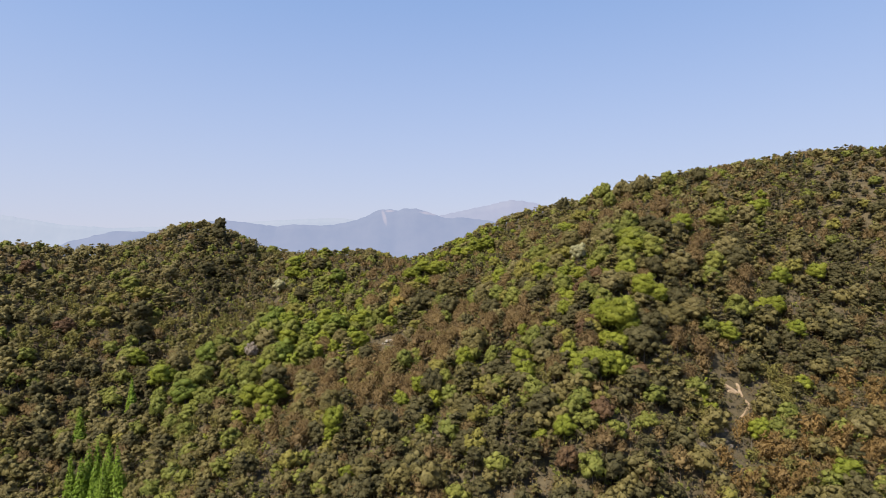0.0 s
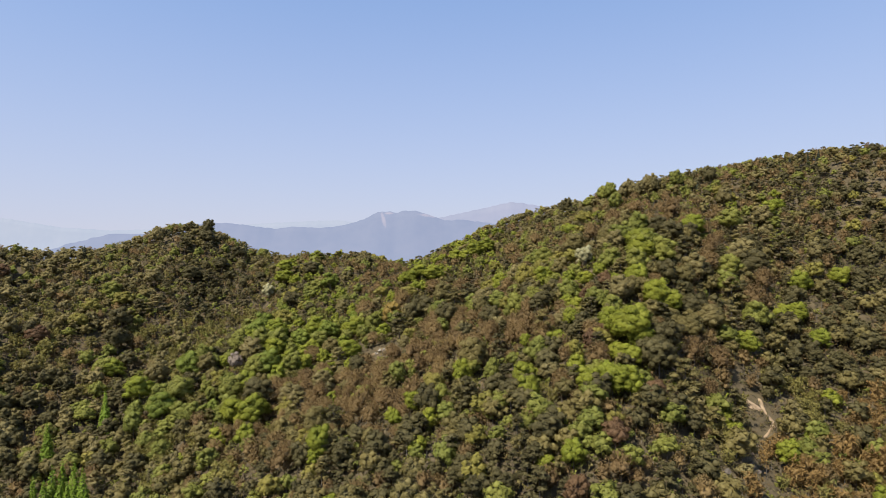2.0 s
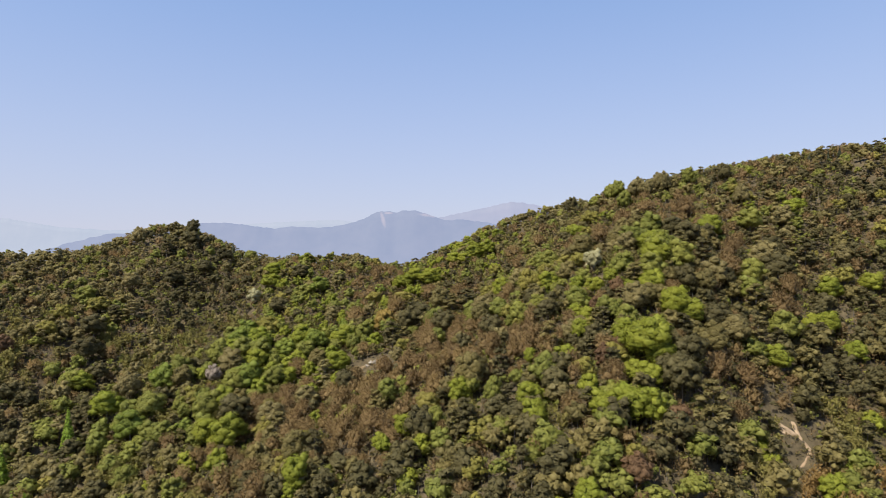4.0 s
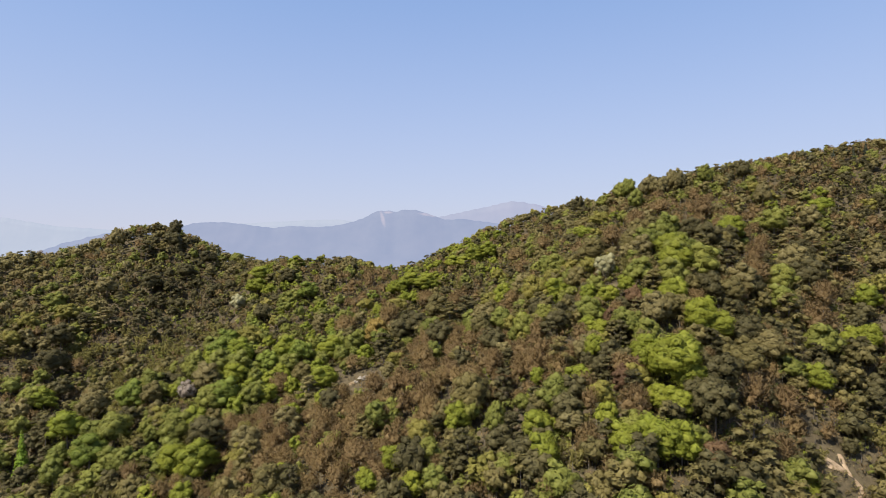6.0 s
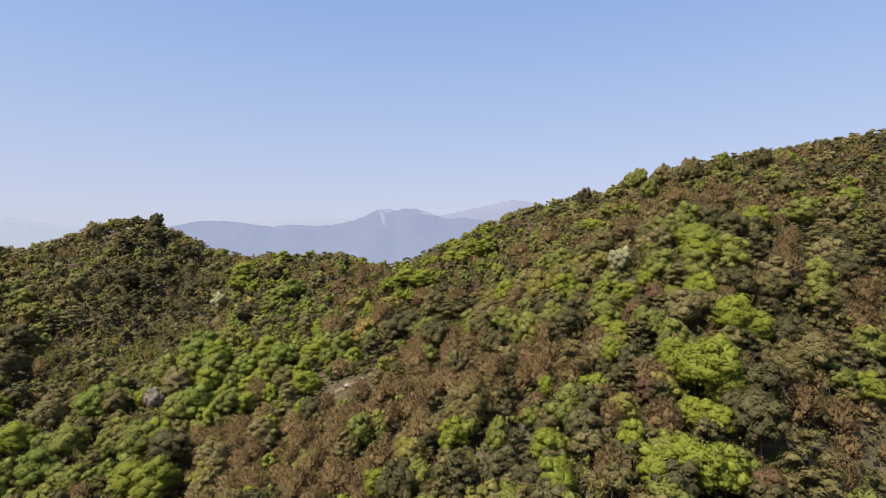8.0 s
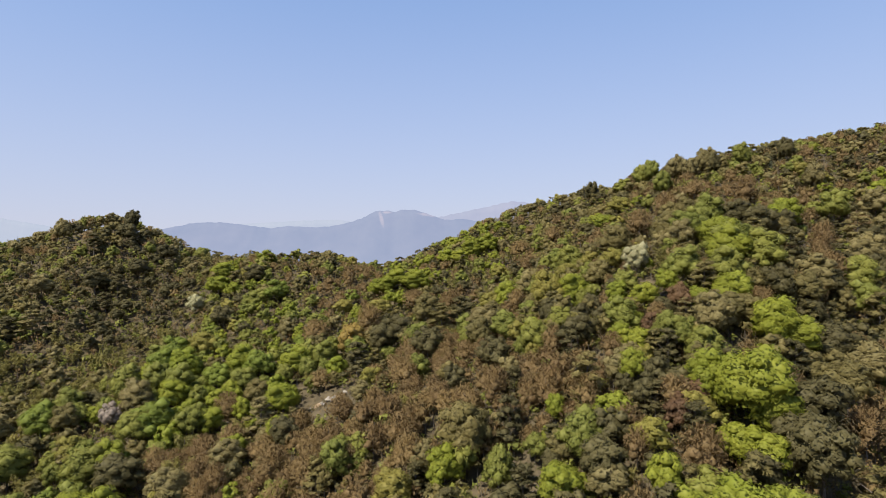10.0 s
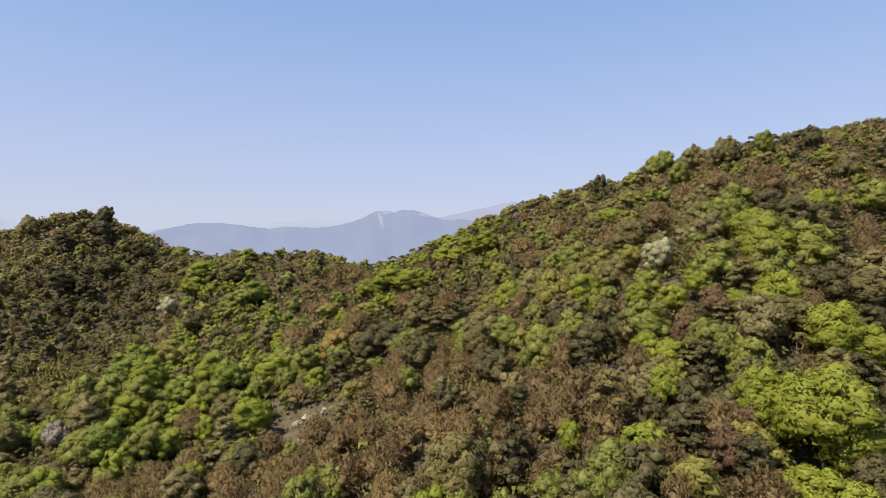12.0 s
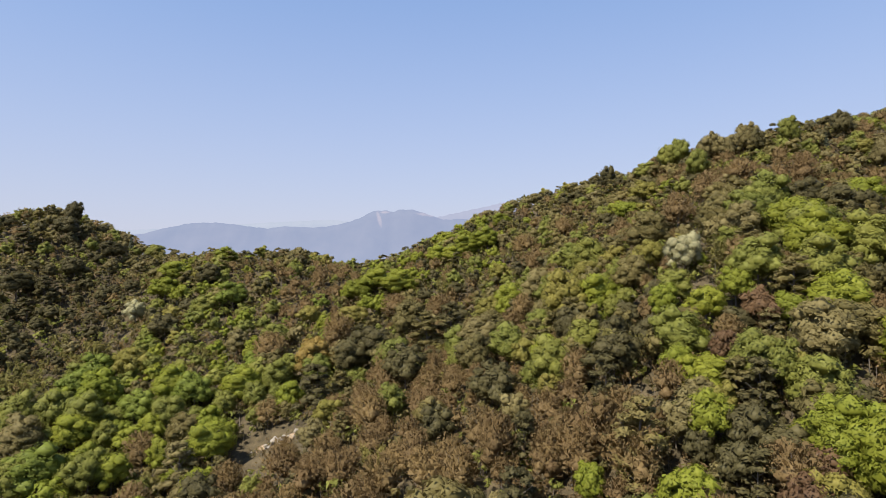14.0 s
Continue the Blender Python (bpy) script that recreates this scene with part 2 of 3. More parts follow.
# ---- distant mountains ----
def haze_glow_surface(name, veil, a, b, scars=()):
    """Far slopes whose haze is put in as an even glow of the surface itself; scars: bare earth at x, height, lean, half
    breadth, half height.
    """
    m, nodes, links = material(name)
    colour = shade(nodes, links, a, b, noise_node(nodes, links, 0.006, 6.0))
    for x, z, lean, broad, high in scars:
        co = nodes.new("ShaderNodeTexCoord")
        xyz = nodes.new("ShaderNodeSeparateXYZ")
        links.new(co.outputs["Object"], xyz.inputs[0])
        dz = arith(nodes, links, "SUBTRACT", xyz.outputs["Z"], z)
        dx = arith(nodes, links, "SUBTRACT", arith(nodes, links, "SUBTRACT", xyz.outputs["X"], x), arith(nodes, links, "MULTIPLY", dz, lean))
        q = arith(nodes, links, "ADD", arith(nodes, links, "POWER", arith(nodes, links, "DIVIDE", dx, broad), 2.0), arith(nodes, links, "POWER", arith(nodes, links, "DIVIDE", dz, high), 2.0))
        ragged = arith(nodes, links, "ADD", q, arith(nodes, links, "MULTIPLY", noise_node(nodes, links, 0.05, 4.0), 1.2))
        fade = nodes.new("ShaderNodeMapRange")
        fade.inputs["From Min"].default_value, fade.inputs["From Max"].default_value = 1.5, 0.7
        links.new(ragged, fade.inputs["Value"])
        # earth colour already dimmed for the haze in front of it
        colour = shade(nodes, links, colour, (0.100, 0.078, 0.058), fade.outputs[0])
    bsdf = nodes["Principled BSDF"]
    links.new(colour, bsdf.inputs["Base Color"])
    bsdf.inputs["Roughness"].default_value = 1.0
    bsdf.inputs["Specular IOR Level"].default_value = 0.0
    # the slope itself glows in the haze colour, in place of lit air
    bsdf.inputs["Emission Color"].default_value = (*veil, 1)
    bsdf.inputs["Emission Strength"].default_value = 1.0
    return m


def ridge_mesh(name, far, profile, mat, depth, low=-160.0):
    """A mountain range: its crest runs through the profile (across, height), the slopes fall off on both sides."""
    px, pz = np.array(profile, float).T
    xs = np.linspace(px[0], px[-1], 420)
    crest = np.interp(xs, px, pz)
    crest = np.convolve(np.pad(crest, 1, "edge"), np.ones(3) / 3, "valid")
    crest += np.array([noise.fractal(Vector((x * 0.02, far, 0)), 0.7, 2.1, 7) for x in xs]) * 6.0
    ys = np.linspace(-1, 1, 25)
    v = []
    for s in ys:
        for x, c in zip(xs, crest):
            spur = noise.ridged_multi_fractal(Vector((x * 0.004, s * 2.2, far * 0.01)), 0.9, 2.1, 5, 1.0, 2.0)
            fall = (1 - abs(s)) ** 1.15
            v.append((x, far + s * depth, low + (c - low) * fall - 16 * spur * abs(s) * (1 - abs(s)) * 2))
    n = len(xs)
    i, j = np.meshgrid(np.arange(n - 1), np.arange(24))
    k = (j * n + i).ravel()
    return face_mesh(name, np.array(v), np.stack([k, k + 1, k + n + 1, k + n], 1), [mat])


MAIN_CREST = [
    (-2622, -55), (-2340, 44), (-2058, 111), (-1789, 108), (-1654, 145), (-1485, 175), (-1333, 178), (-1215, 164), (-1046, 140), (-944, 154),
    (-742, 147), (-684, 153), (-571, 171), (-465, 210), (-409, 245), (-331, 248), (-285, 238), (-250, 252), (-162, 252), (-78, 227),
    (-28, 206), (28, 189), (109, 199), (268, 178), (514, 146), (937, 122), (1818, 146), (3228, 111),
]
HIGH_CREST = [
    (-1167, 82), (-592, 164), (-181, 201), (25, 255), (189, 288), (354, 325), (497, 358), (641, 341), (806, 300), (1135, 247), (1710, 185), (2943, 144),
]
FAINT_CREST = [
    (-5331, 293), (-3980, 329), (-3530, 275), (-3305, 239), (-3035, 194), (-2629, 167), (-2044, 185), (-1459, 221), (-1099, 239), (-828, 248), (-558, 212), (-108, 180),
]
# the fifth entry is the glow put in for haze, paler farther off
RANGES = (
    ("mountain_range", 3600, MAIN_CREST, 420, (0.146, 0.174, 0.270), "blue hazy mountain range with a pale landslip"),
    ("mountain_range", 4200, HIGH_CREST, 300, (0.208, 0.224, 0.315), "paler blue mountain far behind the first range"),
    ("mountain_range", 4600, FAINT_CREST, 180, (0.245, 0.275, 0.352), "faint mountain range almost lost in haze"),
)
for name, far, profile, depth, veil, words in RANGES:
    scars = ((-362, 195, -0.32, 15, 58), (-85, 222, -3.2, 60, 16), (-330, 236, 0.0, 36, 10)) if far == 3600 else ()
    mat = haze_glow_surface("slopes with haze glow", veil, (0.015, 0.02, 0.018), (0.06, 0.055, 0.045), scars)
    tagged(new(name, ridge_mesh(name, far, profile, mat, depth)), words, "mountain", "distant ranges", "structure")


# ---- shapes of trees ----
RNG = np.random.default_rng(7)
UP = np.array((0.0, 0.0, 1.0))


def unit(v):
    return v / np.maximum(np.linalg.norm(v, axis=-1, keepdims=True), 1e-6)


def sprays(centre, normal, size, slim=0.65, sag=0.3):
    """Small three-cornered sprays of leaves, tips hanging a little."""
    n = len(centre)
    side = unit(np.cross(normal, unit(RNG.normal(size=(n, 3)))))
    across = np.cross(normal, side)
    s = np.asarray(size).reshape(-1, 1) * np.ones((n, 1))
    v = np.stack([centre - side * s * 0.5 + across * s * slim, centre - side * s * 0.8 - across * s * slim, centre + side * s * 1.3 - UP * s * sag], 1)
    return v.reshape(-1, 3)


def stick(a, b, ra, rb, sides=4):
    """A tapered stick from a to b."""
    a, b = np.array(a, float), np.array(b, float)
    d = unit(b - a)
    u = unit(np.cross(d, (0.31, 0.87, 0.2)))
    w = np.cross(d, u)
    ang = np.arange(sides) * 2 * math.pi / sides
    ring = np.cos(ang)[:, None] * u + np.sin(ang)[:, None] * w
    v = np.concatenate([a + ring * ra, b + ring * rb])
    f = []
    for i in range(sides):
        k = (i + 1) % sides
        f += [(i, k, sides + k), (i, sides + k, sides + i)]
    return v, np.array(f)


def joined(pieces):
    vs, fs, n = [], [], 0
    for v, f in pieces:
        vs.append(v), fs.append(f + n)
        n += len(v)
    return np.concatenate(vs), np.concatenate(fs)


def loose(v, n):
    """Three-cornered pieces, each with one way of facing."""
    return v, np.arange(len(v)).reshape(-1, 3), np.repeat(n, 3, 0)


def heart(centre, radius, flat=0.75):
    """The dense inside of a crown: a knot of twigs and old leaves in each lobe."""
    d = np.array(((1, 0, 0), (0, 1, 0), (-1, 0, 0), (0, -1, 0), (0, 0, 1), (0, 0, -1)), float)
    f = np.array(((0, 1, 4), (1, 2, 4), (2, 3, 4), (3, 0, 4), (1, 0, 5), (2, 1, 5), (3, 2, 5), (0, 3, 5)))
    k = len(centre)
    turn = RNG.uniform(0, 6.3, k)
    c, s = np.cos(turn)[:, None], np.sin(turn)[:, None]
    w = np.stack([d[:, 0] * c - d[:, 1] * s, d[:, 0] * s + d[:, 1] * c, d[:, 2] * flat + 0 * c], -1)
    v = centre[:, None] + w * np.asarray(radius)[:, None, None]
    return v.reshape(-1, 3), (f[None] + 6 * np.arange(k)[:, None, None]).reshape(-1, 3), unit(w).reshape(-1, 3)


def with_heart(leaves, inside):
    """Leaves and the inside of a crown: corners, faces, facings, and which faces are inside."""
    v, f = joined([leaves[:2], inside[:2]])
    return v, f, np.concatenate([leaves[2], inside[2]]), np.r_[np.zeros(len(leaves[1]), int), np.ones(len(inside[1]), int)]


def crown_round(leaves, radius=3.0, top=7.0, base=0.7, size=0.3, lobes=20, core=1.0):
    """A domed crown of many leafy lobes, full down to the skirts."""
    half = (top - base) / 2
    k = np.arange(lobes) + 0.5
    a = k * 2.39996 + RNG.uniform(-0.4, 0.4, lobes)
    h = 1 - 1.55 * k / lobes
    d = np.stack([np.cos(a) * np.sqrt(1 - h * h), np.sin(a) * np.sqrt(1 - h * h), h], 1)
    c = d * np.array((radius * 0.7, radius * 0.7, half * 0.76)) * RNG.uniform(0.62, 1.18, (lobes, 1))
    r = radius * RNG.uniform(0.24, 0.46, lobes)
    k = RNG.integers(0, lobes, leaves)
    n = unit(RNG.normal(size=(leaves, 3)) + d[k] * 0.9 + UP * 0.35)
    p = c[k] + n * r[k][:, None] * RNG.uniform(0.8, 1.12, (leaves, 1)) * np.array((1, 1, 0.75))
    skin = RNG.random(leaves) < 0.3         # leaves that close the gaps between the lobes
    q = unit(RNG.normal(size=(leaves, 3)) + UP * 0.45)
    swell = 1 + 0.16 * np.sin(3.1 * q[:, :1] + 2.3 * q[:, 1:2]) * np.cos(4.3 * q[:, 2:])
    n[skin] = q[skin]
    p[skin] = (q * np.array((radius, radius, half)) * 0.82 * swell * RNG.uniform(0.8, 1.04, (leaves, 1)))[skin]
    p[:, 2] += (top + base) / 2
    whole = unit((p - UP * (top + base) * 0.42) / np.array((radius, radius, half)))
    facing = unit(n * 0.75 + whole * 0.45 + RNG.normal(size=(leaves, 3)) * 0.2)
    n = unit(n + RNG.normal(size=(leaves, 3)) * 0.3 + UP * 0.12)
    hub = np.concatenate([c, c[::3] * 0.35]) + UP * (top + base) / 2
    return with_heart(loose(sprays(p, n, size * RNG.uniform(0.55, 1.3, leaves)), facing), heart(hub, np.r_[r, r[::3] * 1.6] * core))


def crown_layered(leaves, radius=3.1, top=7.2, base=1.4, size=0.3, lobes=22, core=1.0):
    """An evergreen crown of flat leafy shelves, one above another, with shade between them."""
    t = (np.arange(lobes) + 0.5) / lobes
    a = np.arange(lobes) * 2.39996 + RNG.uniform(-0.5, 0.5, lobes)
    reach = radius * (1 - 0.78 * t ** 1.6) * RNG.uniform(0.35, 0.86, lobes)
    c = np.stack([np.cos(a) * reach, np.sin(a) * reach, base + (top - base) * np.clip(np.round(t * 7) / 7 + RNG.uniform(-0.08, 0.08, lobes), 0, 0.96)], 1)
    r = radius * RNG.uniform(0.26, 0.44, lobes) * (1 - 0.35 * t)
    k = RNG.integers(0, lobes, leaves)
    q = unit(RNG.normal(size=(leaves, 3)) * np.array((1, 1, 0.5)) + UP * 0.35)
    p = c[k] + q * r[k][:, None] * RNG.uniform(0.6, 1.15, (leaves, 1)) * np.array((1, 1, 0.6))
    n = unit(UP * 0.8 + q * 0.5 + RNG.normal(size=(leaves, 3)) * 0.35)
    facing = unit(q * 0.6 + UP * 0.45 + RNG.normal(size=(leaves, 3)) * 0.2)
    return with_heart(loose(sprays(p, n, size * RNG.uniform(0.55, 1.3, leaves), 0.6, 0.35), facing), heart(c - UP * r[:, None] * 0.1, r * 0.95 * core, 0.45))


def crown_twiggy(leaves, radius=2.8, top=6.8, base=0.5, size=0.3, knots=7, core=1.0):
    """A bare crown: fans of fine upright twigs, with buds and a few small leaves at the tips."""
    fans = int(leaves * 0.5)
    half = (top - base) / 2
    lump = unit(RNG.normal(size=(7, 3)) + UP * 0.5)
    g = unit(RNG.normal(size=(fans, 3)) * 0.8 + lump[RNG.integers(0, 7, fans)] * 0.7 + UP * 0.25) * RNG.uniform(0.2, 0.86, (fans, 1))
    o = g * np.array((radius, radius, half)) + UP * (top + base) / 2
    d = unit(g * 1.0 + RNG.normal(size=(fans, 3)) * 0.35 + UP * 0.75)
    length = RNG.uniform(0.4, 1.0, (fans, 1)) * (size / 0.3) ** 0.7
    side = unit(np.cross(d, RNG.normal(size=(fans, 3)))) * length * RNG.uniform(0.2, 0.42, (fans, 1))
    v = np.stack([o - d * length * 0.4, o + d * length * 0.6 + side, o + d * length * 0.5 - side], 1).reshape(-1, 3)
    buds = leaves - fans
    n = unit(RNG.normal(size=(buds, 3)) + lump[RNG.integers(0, 7, buds)] * 0.7 + UP * 0.4)
    p = n * np.array((radius, radius, half)) * RNG.uniform(0.6, 1.0, (buds, 1)) + UP * (top + base) / 2
    w = sprays(p, unit(n + RNG.normal(size=(buds, 3)) * 0.6), 0.6 * size * RNG.uniform(0.5, 1.3, buds))
    leaf = loose(np.concatenate([v, w]), unit(np.concatenate([g, n * 0.7]) + RNG.normal(size=(leaves, 3)) * 0.2 + UP * 0.9))
    return with_heart(leaf, heart(lump[:knots] * radius * 0.42 + UP * (top * 0.45), np.full(knots, radius * 0.4 * core), 0.9))


def crown_plume(leaves, top=7.6, size=0.34):
    """Bamboo: several culms that bow over at the tip, thick with hanging leaves."""
    culms = 5
    t = RNG.uniform(0.12, 1.0, leaves)
    k = RNG.integers(0, culms, leaves)
    ang = RNG.uniform(0, 2 * math.pi) + np.arange(culms) * 1.2566 + RNG.uniform(-0.4, 0.4, culms)
    tall = RNG.uniform(0.75, 1.05, culms)
    out = np.stack([np.cos(ang), np.sin(ang), np.zeros(culms)], 1)
    p = out[k] * (1.2 + t ** 3 * 1.3)[:, None] + UP * (top * tall[k] * (t - 0.2 * t ** 5))[:, None]
    p += RNG.normal(size=(leaves, 3)) * (0.62 * (1.2 - t) + 0.16)[:, None]
    n = unit(out[k] * 0.5 + RNG.normal(size=(leaves, 3)) * 0.45 + UP * 0.5)
    at = np.repeat(np.array((0.3, 0.55, 0.8)), culms)
    hub = np.tile(out, (3, 1)) * (1.1 + at ** 3)[:, None] + UP * (top * np.tile(tall, 3) * at * 0.92)[:, None]
    return with_heart(loose(sprays(p, n, size * RNG.uniform(0.6, 1.3, leaves), 0.4, 0.6), n), heart(hub, 0.75 * (1.25 - at), 1.3))


def crown_spire(leaves, top=14.0, base=0.5, radius=2.5, size=0.36):
    """A conifer: a slim cone of drooping sprays in loose whorls."""
    t = 1 - np.sqrt(RNG.uniform(0, 1, leaves))
    t = np.clip(np.round(t * 22) / 22 + RNG.normal(0, 0.06, leaves), 0, 0.99)
    ang = RNG.uniform(0, 2 * math.pi, leaves)
    r = radius * (1 - t) ** 0.85 * RNG.uniform(0.4, 1.0, leaves) + 0.06
    out = np.stack([np.cos(ang), np.sin(ang), np.zeros(leaves)], 1)
    p = out * r[:, None] + UP * (base + (top - base) * t - r * 0.22)[:, None]
    n = unit(out * 0.8 + UP * 0.6 + RNG.normal(size=(leaves, 3)) * 0.35)
    at = np.linspace(0.08, 0.8, 7)
    return with_heart(loose(sprays(p, n, size * (1.15 - 0.5 * t) * RNG.uniform(0.7, 1.2, leaves), 0.6, 0.4), n), heart(UP * (base + (top - base) * at)[:, None], radius * 0.5 * (1 - at), 2.6))


def trunk(top, thick, limbs):
    pieces = [stick((0, 0, -1.2), (0.1, 0.05, top * 0.55), thick, thick * 0.7, 6), stick((0.1, 0.05, top * 0.55), (0.2, -0.1, top * 0.9), thick * 0.7, thick * 0.2, 5)]
    for i in range(limbs):
        a = i * 2.4
        z = top * (0.32 + 0.45 * i / max(limbs, 1))
        r = top * 0.26
        pieces.append(stick((0.08, 0.04, z), (math.cos(a) * r, math.sin(a) * r, z + top * 0.22), thick * 0.45, thick * 0.12))
    return joined(pieces)


SHAPES = {"round": (crown_round, 6.6, 0.14, 5), "layered": (crown_layered, 6.8, 0.15, 6), "twiggy": (crown_twiggy, 6.2, 0.11, 7), "plume": (crown_plume, 6.0, 0.06, 0), "spire": (crown_spire, 13.0, 0.22, 0)}
FORM = {"brown": "twiggy", "bamboo": "plume", "gold": "plume", "larch": "spire", "pine": "spire"}
NAMES = {"olive": "evergreen_tree", "khaki": "evergreen_tree", "dark": "evergreen_tree", "brown": "bare_tree", "bamboo": "bamboo_clump", "gold": "bamboo_clump",
         "larch": "conifer_tree", "pine": "conifer_tree", "white": "blossom_tree", "pink": "blossom_tree"}


def form_of(kind, shape_no):
    """The build of a crown: most evergreens stand in shelves, the rest in domes."""
    return "layered" if kind in ("dark", "khaki", "olive") and shape_no % 3 == 2 else FORM.get(kind, "round")


WORDS = {
    "lime": "broadleaf tree in bright yellow-green young leaf on the slope",
    "green": "broadleaf tree in fresh mid-green leaf among the woods",
    "olive": "evergreen broadleaf tree with dull olive foliage on the slope",
    "dark": "dark green evergreen tree in the hillside woods",
    "brown": "brown leafless tree of fine twigs with reddish buds",
    "yellow": "broadleaf tree with ochre-yellow new leaves on the slope",
    "gold": "clump of golden-brown bamboo with bowed tips",
    "bamboo": "feathery olive-green bamboo clump with bowed tips",
    "white": "tree covered in cream-white blossom amid brown woods",
    "pink": "small tree in pale greyish-pink blossom among green trees",
    "fresh": "broadleaf tree in vivid mid-green leaf on the valley side",
    "ochre": "broadleaf tree with ochre-brown young leaves above the cutting",
    "rust": "broadleaf tree with rust-coloured young leaves",
    "khaki": "evergreen tree with pale khaki new leaves on the slope",
    "pine": "dark slender conifer standing above the ridge woods",
    "larch": "tall slim conifer with fresh bright green needles",
}


def tree_at(x, y, kind, size, shape_no, turn, stretch=1.0):
    """One tree of its own, on the soil at x, y; large trees have more and relatively smaller leaves."""
    shape_no = shape_no % 3 + (3 if size > 1.35 and kind != "larch" else 0)
    if (kind, shape_no) not in STOCK:
        stock(kind, shape_no, {"larch": 1500, "white": 2400, "brown": 850, "lime": 1500, "fresh": 1500, "green": 1300, "yellow": 1300}.get(kind, 1000) * (1 if shape_no < 3 else 1.8))
    first = STOCK[kind, shape_no]
    z = float(soil_level(x, y))
    m = pose(x, y, z, 0, 0, turn) @ Matrix.Diagonal((size * (1 + 0.13 * math.sin(turn)), size * (1 - 0.13 * math.sin(turn)), size * stretch, 1))
    if first.name not in USED:
        USED.add(first.name)
        first.matrix_basis = m
        return first
    ob = copy_thing(first, Matrix())
    ob.matrix_basis = m
    return ob


STOCK, USED = {}, set()


def stock(kind, shape_no, leaves):
    leaves = int(leaves)
    form = form_of(kind, shape_no)
    make, top, thick, limbs = SHAPES[form]
    ob = new(NAMES.get(kind, "broadleaf_tree"))
    tagged(ob, WORDS[kind], "bamboo" if form == "plume" else "tree", "hillside trees")
    t = new("trunk", face_mesh("trunk", *trunk(top, thick, limbs), [BARK]))
    v, f, n, slots = make(leaves, size={"plume": 0.36, "spire": 0.46}.get(form, 0.3) * (1000 / max(leaves, 1000)) ** 0.6)
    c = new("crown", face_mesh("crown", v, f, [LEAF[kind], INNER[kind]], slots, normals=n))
    t.parent = c.parent = ob
    STOCK[kind, shape_no] = ob


# ---- which tree grows where ----
def blotch(x, y, scale, seed):
    return noise.noise(Vector((x / scale, y / scale, seed)))


STANDS = {}                                  # x, y, half breadth, half depth and share of a stand of one kind
STANDS["gold"] = [
    (110, 181, 28, 14, 0.60), (77, 157, 9, 6, 0.50), (145, 208, 15, 12, 0.35),
    (125, 192, 16, 9, 0.55), (87, 162, 9, 7, 0.50), (134, 183, 14, 9, 0.55), (97, 161, 12, 7, 0.40), (146, 211, 12, 8, 0.30),
]
STANDS["khaki"] = [
    (-213, 312, 22, 28, 0.50),
]
STANDS["brown"] = [
    (7, 260, 21, 35, 0.84), (-18, 234, 19, 33, 0.70), (-55, 243, 28, 22, 0.70), (-66, 204, 22, 18, 0.51),
    (-32, 360, 13, 28, 0.74), (124, 326, 34, 28, 0.70), (92, 216, 17, 9, 0.51), (48, 161, 8, 6, 0.65),
    (17, 232, 23, 16, 0.67), (1, 266, 13, 16, 0.74), (-25, 256, 10, 15, 0.56), (125, 331, 19, 20, 0.74),
    (-37, 353, 12, 16, 0.65), (15, 337, 11, 15, 0.65), (53, 273, 6, 13, 0.37), (-12, 246, 11, 14, 0.65),
    (37, 226, 13, 9, 0.60), (46, 217, 10, 8, 0.50), (30, 229, 12, 9, 0.60),
]
STANDS["dark"] = [
    (8, 173, 19, 13, 0.47), (-136, 266, 12, 18, 0.55), (-141, 376, 22, 28, 0.47), (223, 336, 23, 23, 0.40),
    (77, 204, 13, 8, 0.47), (188, 301, 24, 16, 0.35), (-140, 365, 29, 27, 0.66), (150, 239, 32, 36, 0.45),
    (184, 270, 22, 22, 0.35), (71, 220, 6, 6, 0.47), (45, 235, 7, 7, 0.50), (67, 246, 6, 8, 0.35),
    (51, 157, 19, 9, 0.40), (-157, 413, 11, 18, 0.47), (-59, 196, 13, 14, 0.40), (-170, 260, 13, 18, 0.40),
    (52, 218, 9, 8, 0.50),
]
STANDS["green"] = [
    (-65, 302, 34, 40, 0.30), (-110, 253, 22, 21, 0.25), (-83, 292, 22, 30, 0.25), (-87, 294, 25, 19, 0.30),
    (-68, 311, 23, 24, 0.25), (-70, 361, 18, 21, 0.30),
]
STANDS["lime"] = [
    (-13, 363, 14, 23, 0.55), (22, 399, 15, 42, 0.40), (-86, 382, 17, 24, 0.45), (-79, 322, 26, 18, 0.25),
    (-47, 286, 20, 16, 0.22), (-65, 302, 34, 40, 0.22), (-75, 282, 25, 18, 0.20),
]
STANDS["bamboo"] = [
    (-130, 336, 37, 32, 0.55), (-128, 346, 30, 19, 0.55), (124, 207, 28, 14, 0.60), (94, 165, 27, 8, 0.60),
    (-77, 194, 25, 13, 0.60), (-197, 305, 24, 33, 0.35),
]
TRAIL = [(108.2, 213.0), (107.5, 208.8), (108.7, 206.4), (108.8, 205.1), (105.5, 201.8), (102.8, 200.5), (99.9, 198.6), (93.4, 189.2), (88.2, 181.6)]
SCRAPE = [(103.4, 211.8), (104.5, 210.1), (106.0, 208.7), (108.5, 208.3)]
CRAG = [(75.0, 167.2), (84.3, 172.9), (75.3, 165.1)]
ROCKS = [(-31.6, 285.7), (-27.8, 283.5), (-25.0, 282.8), (-22.4, 283.0)]


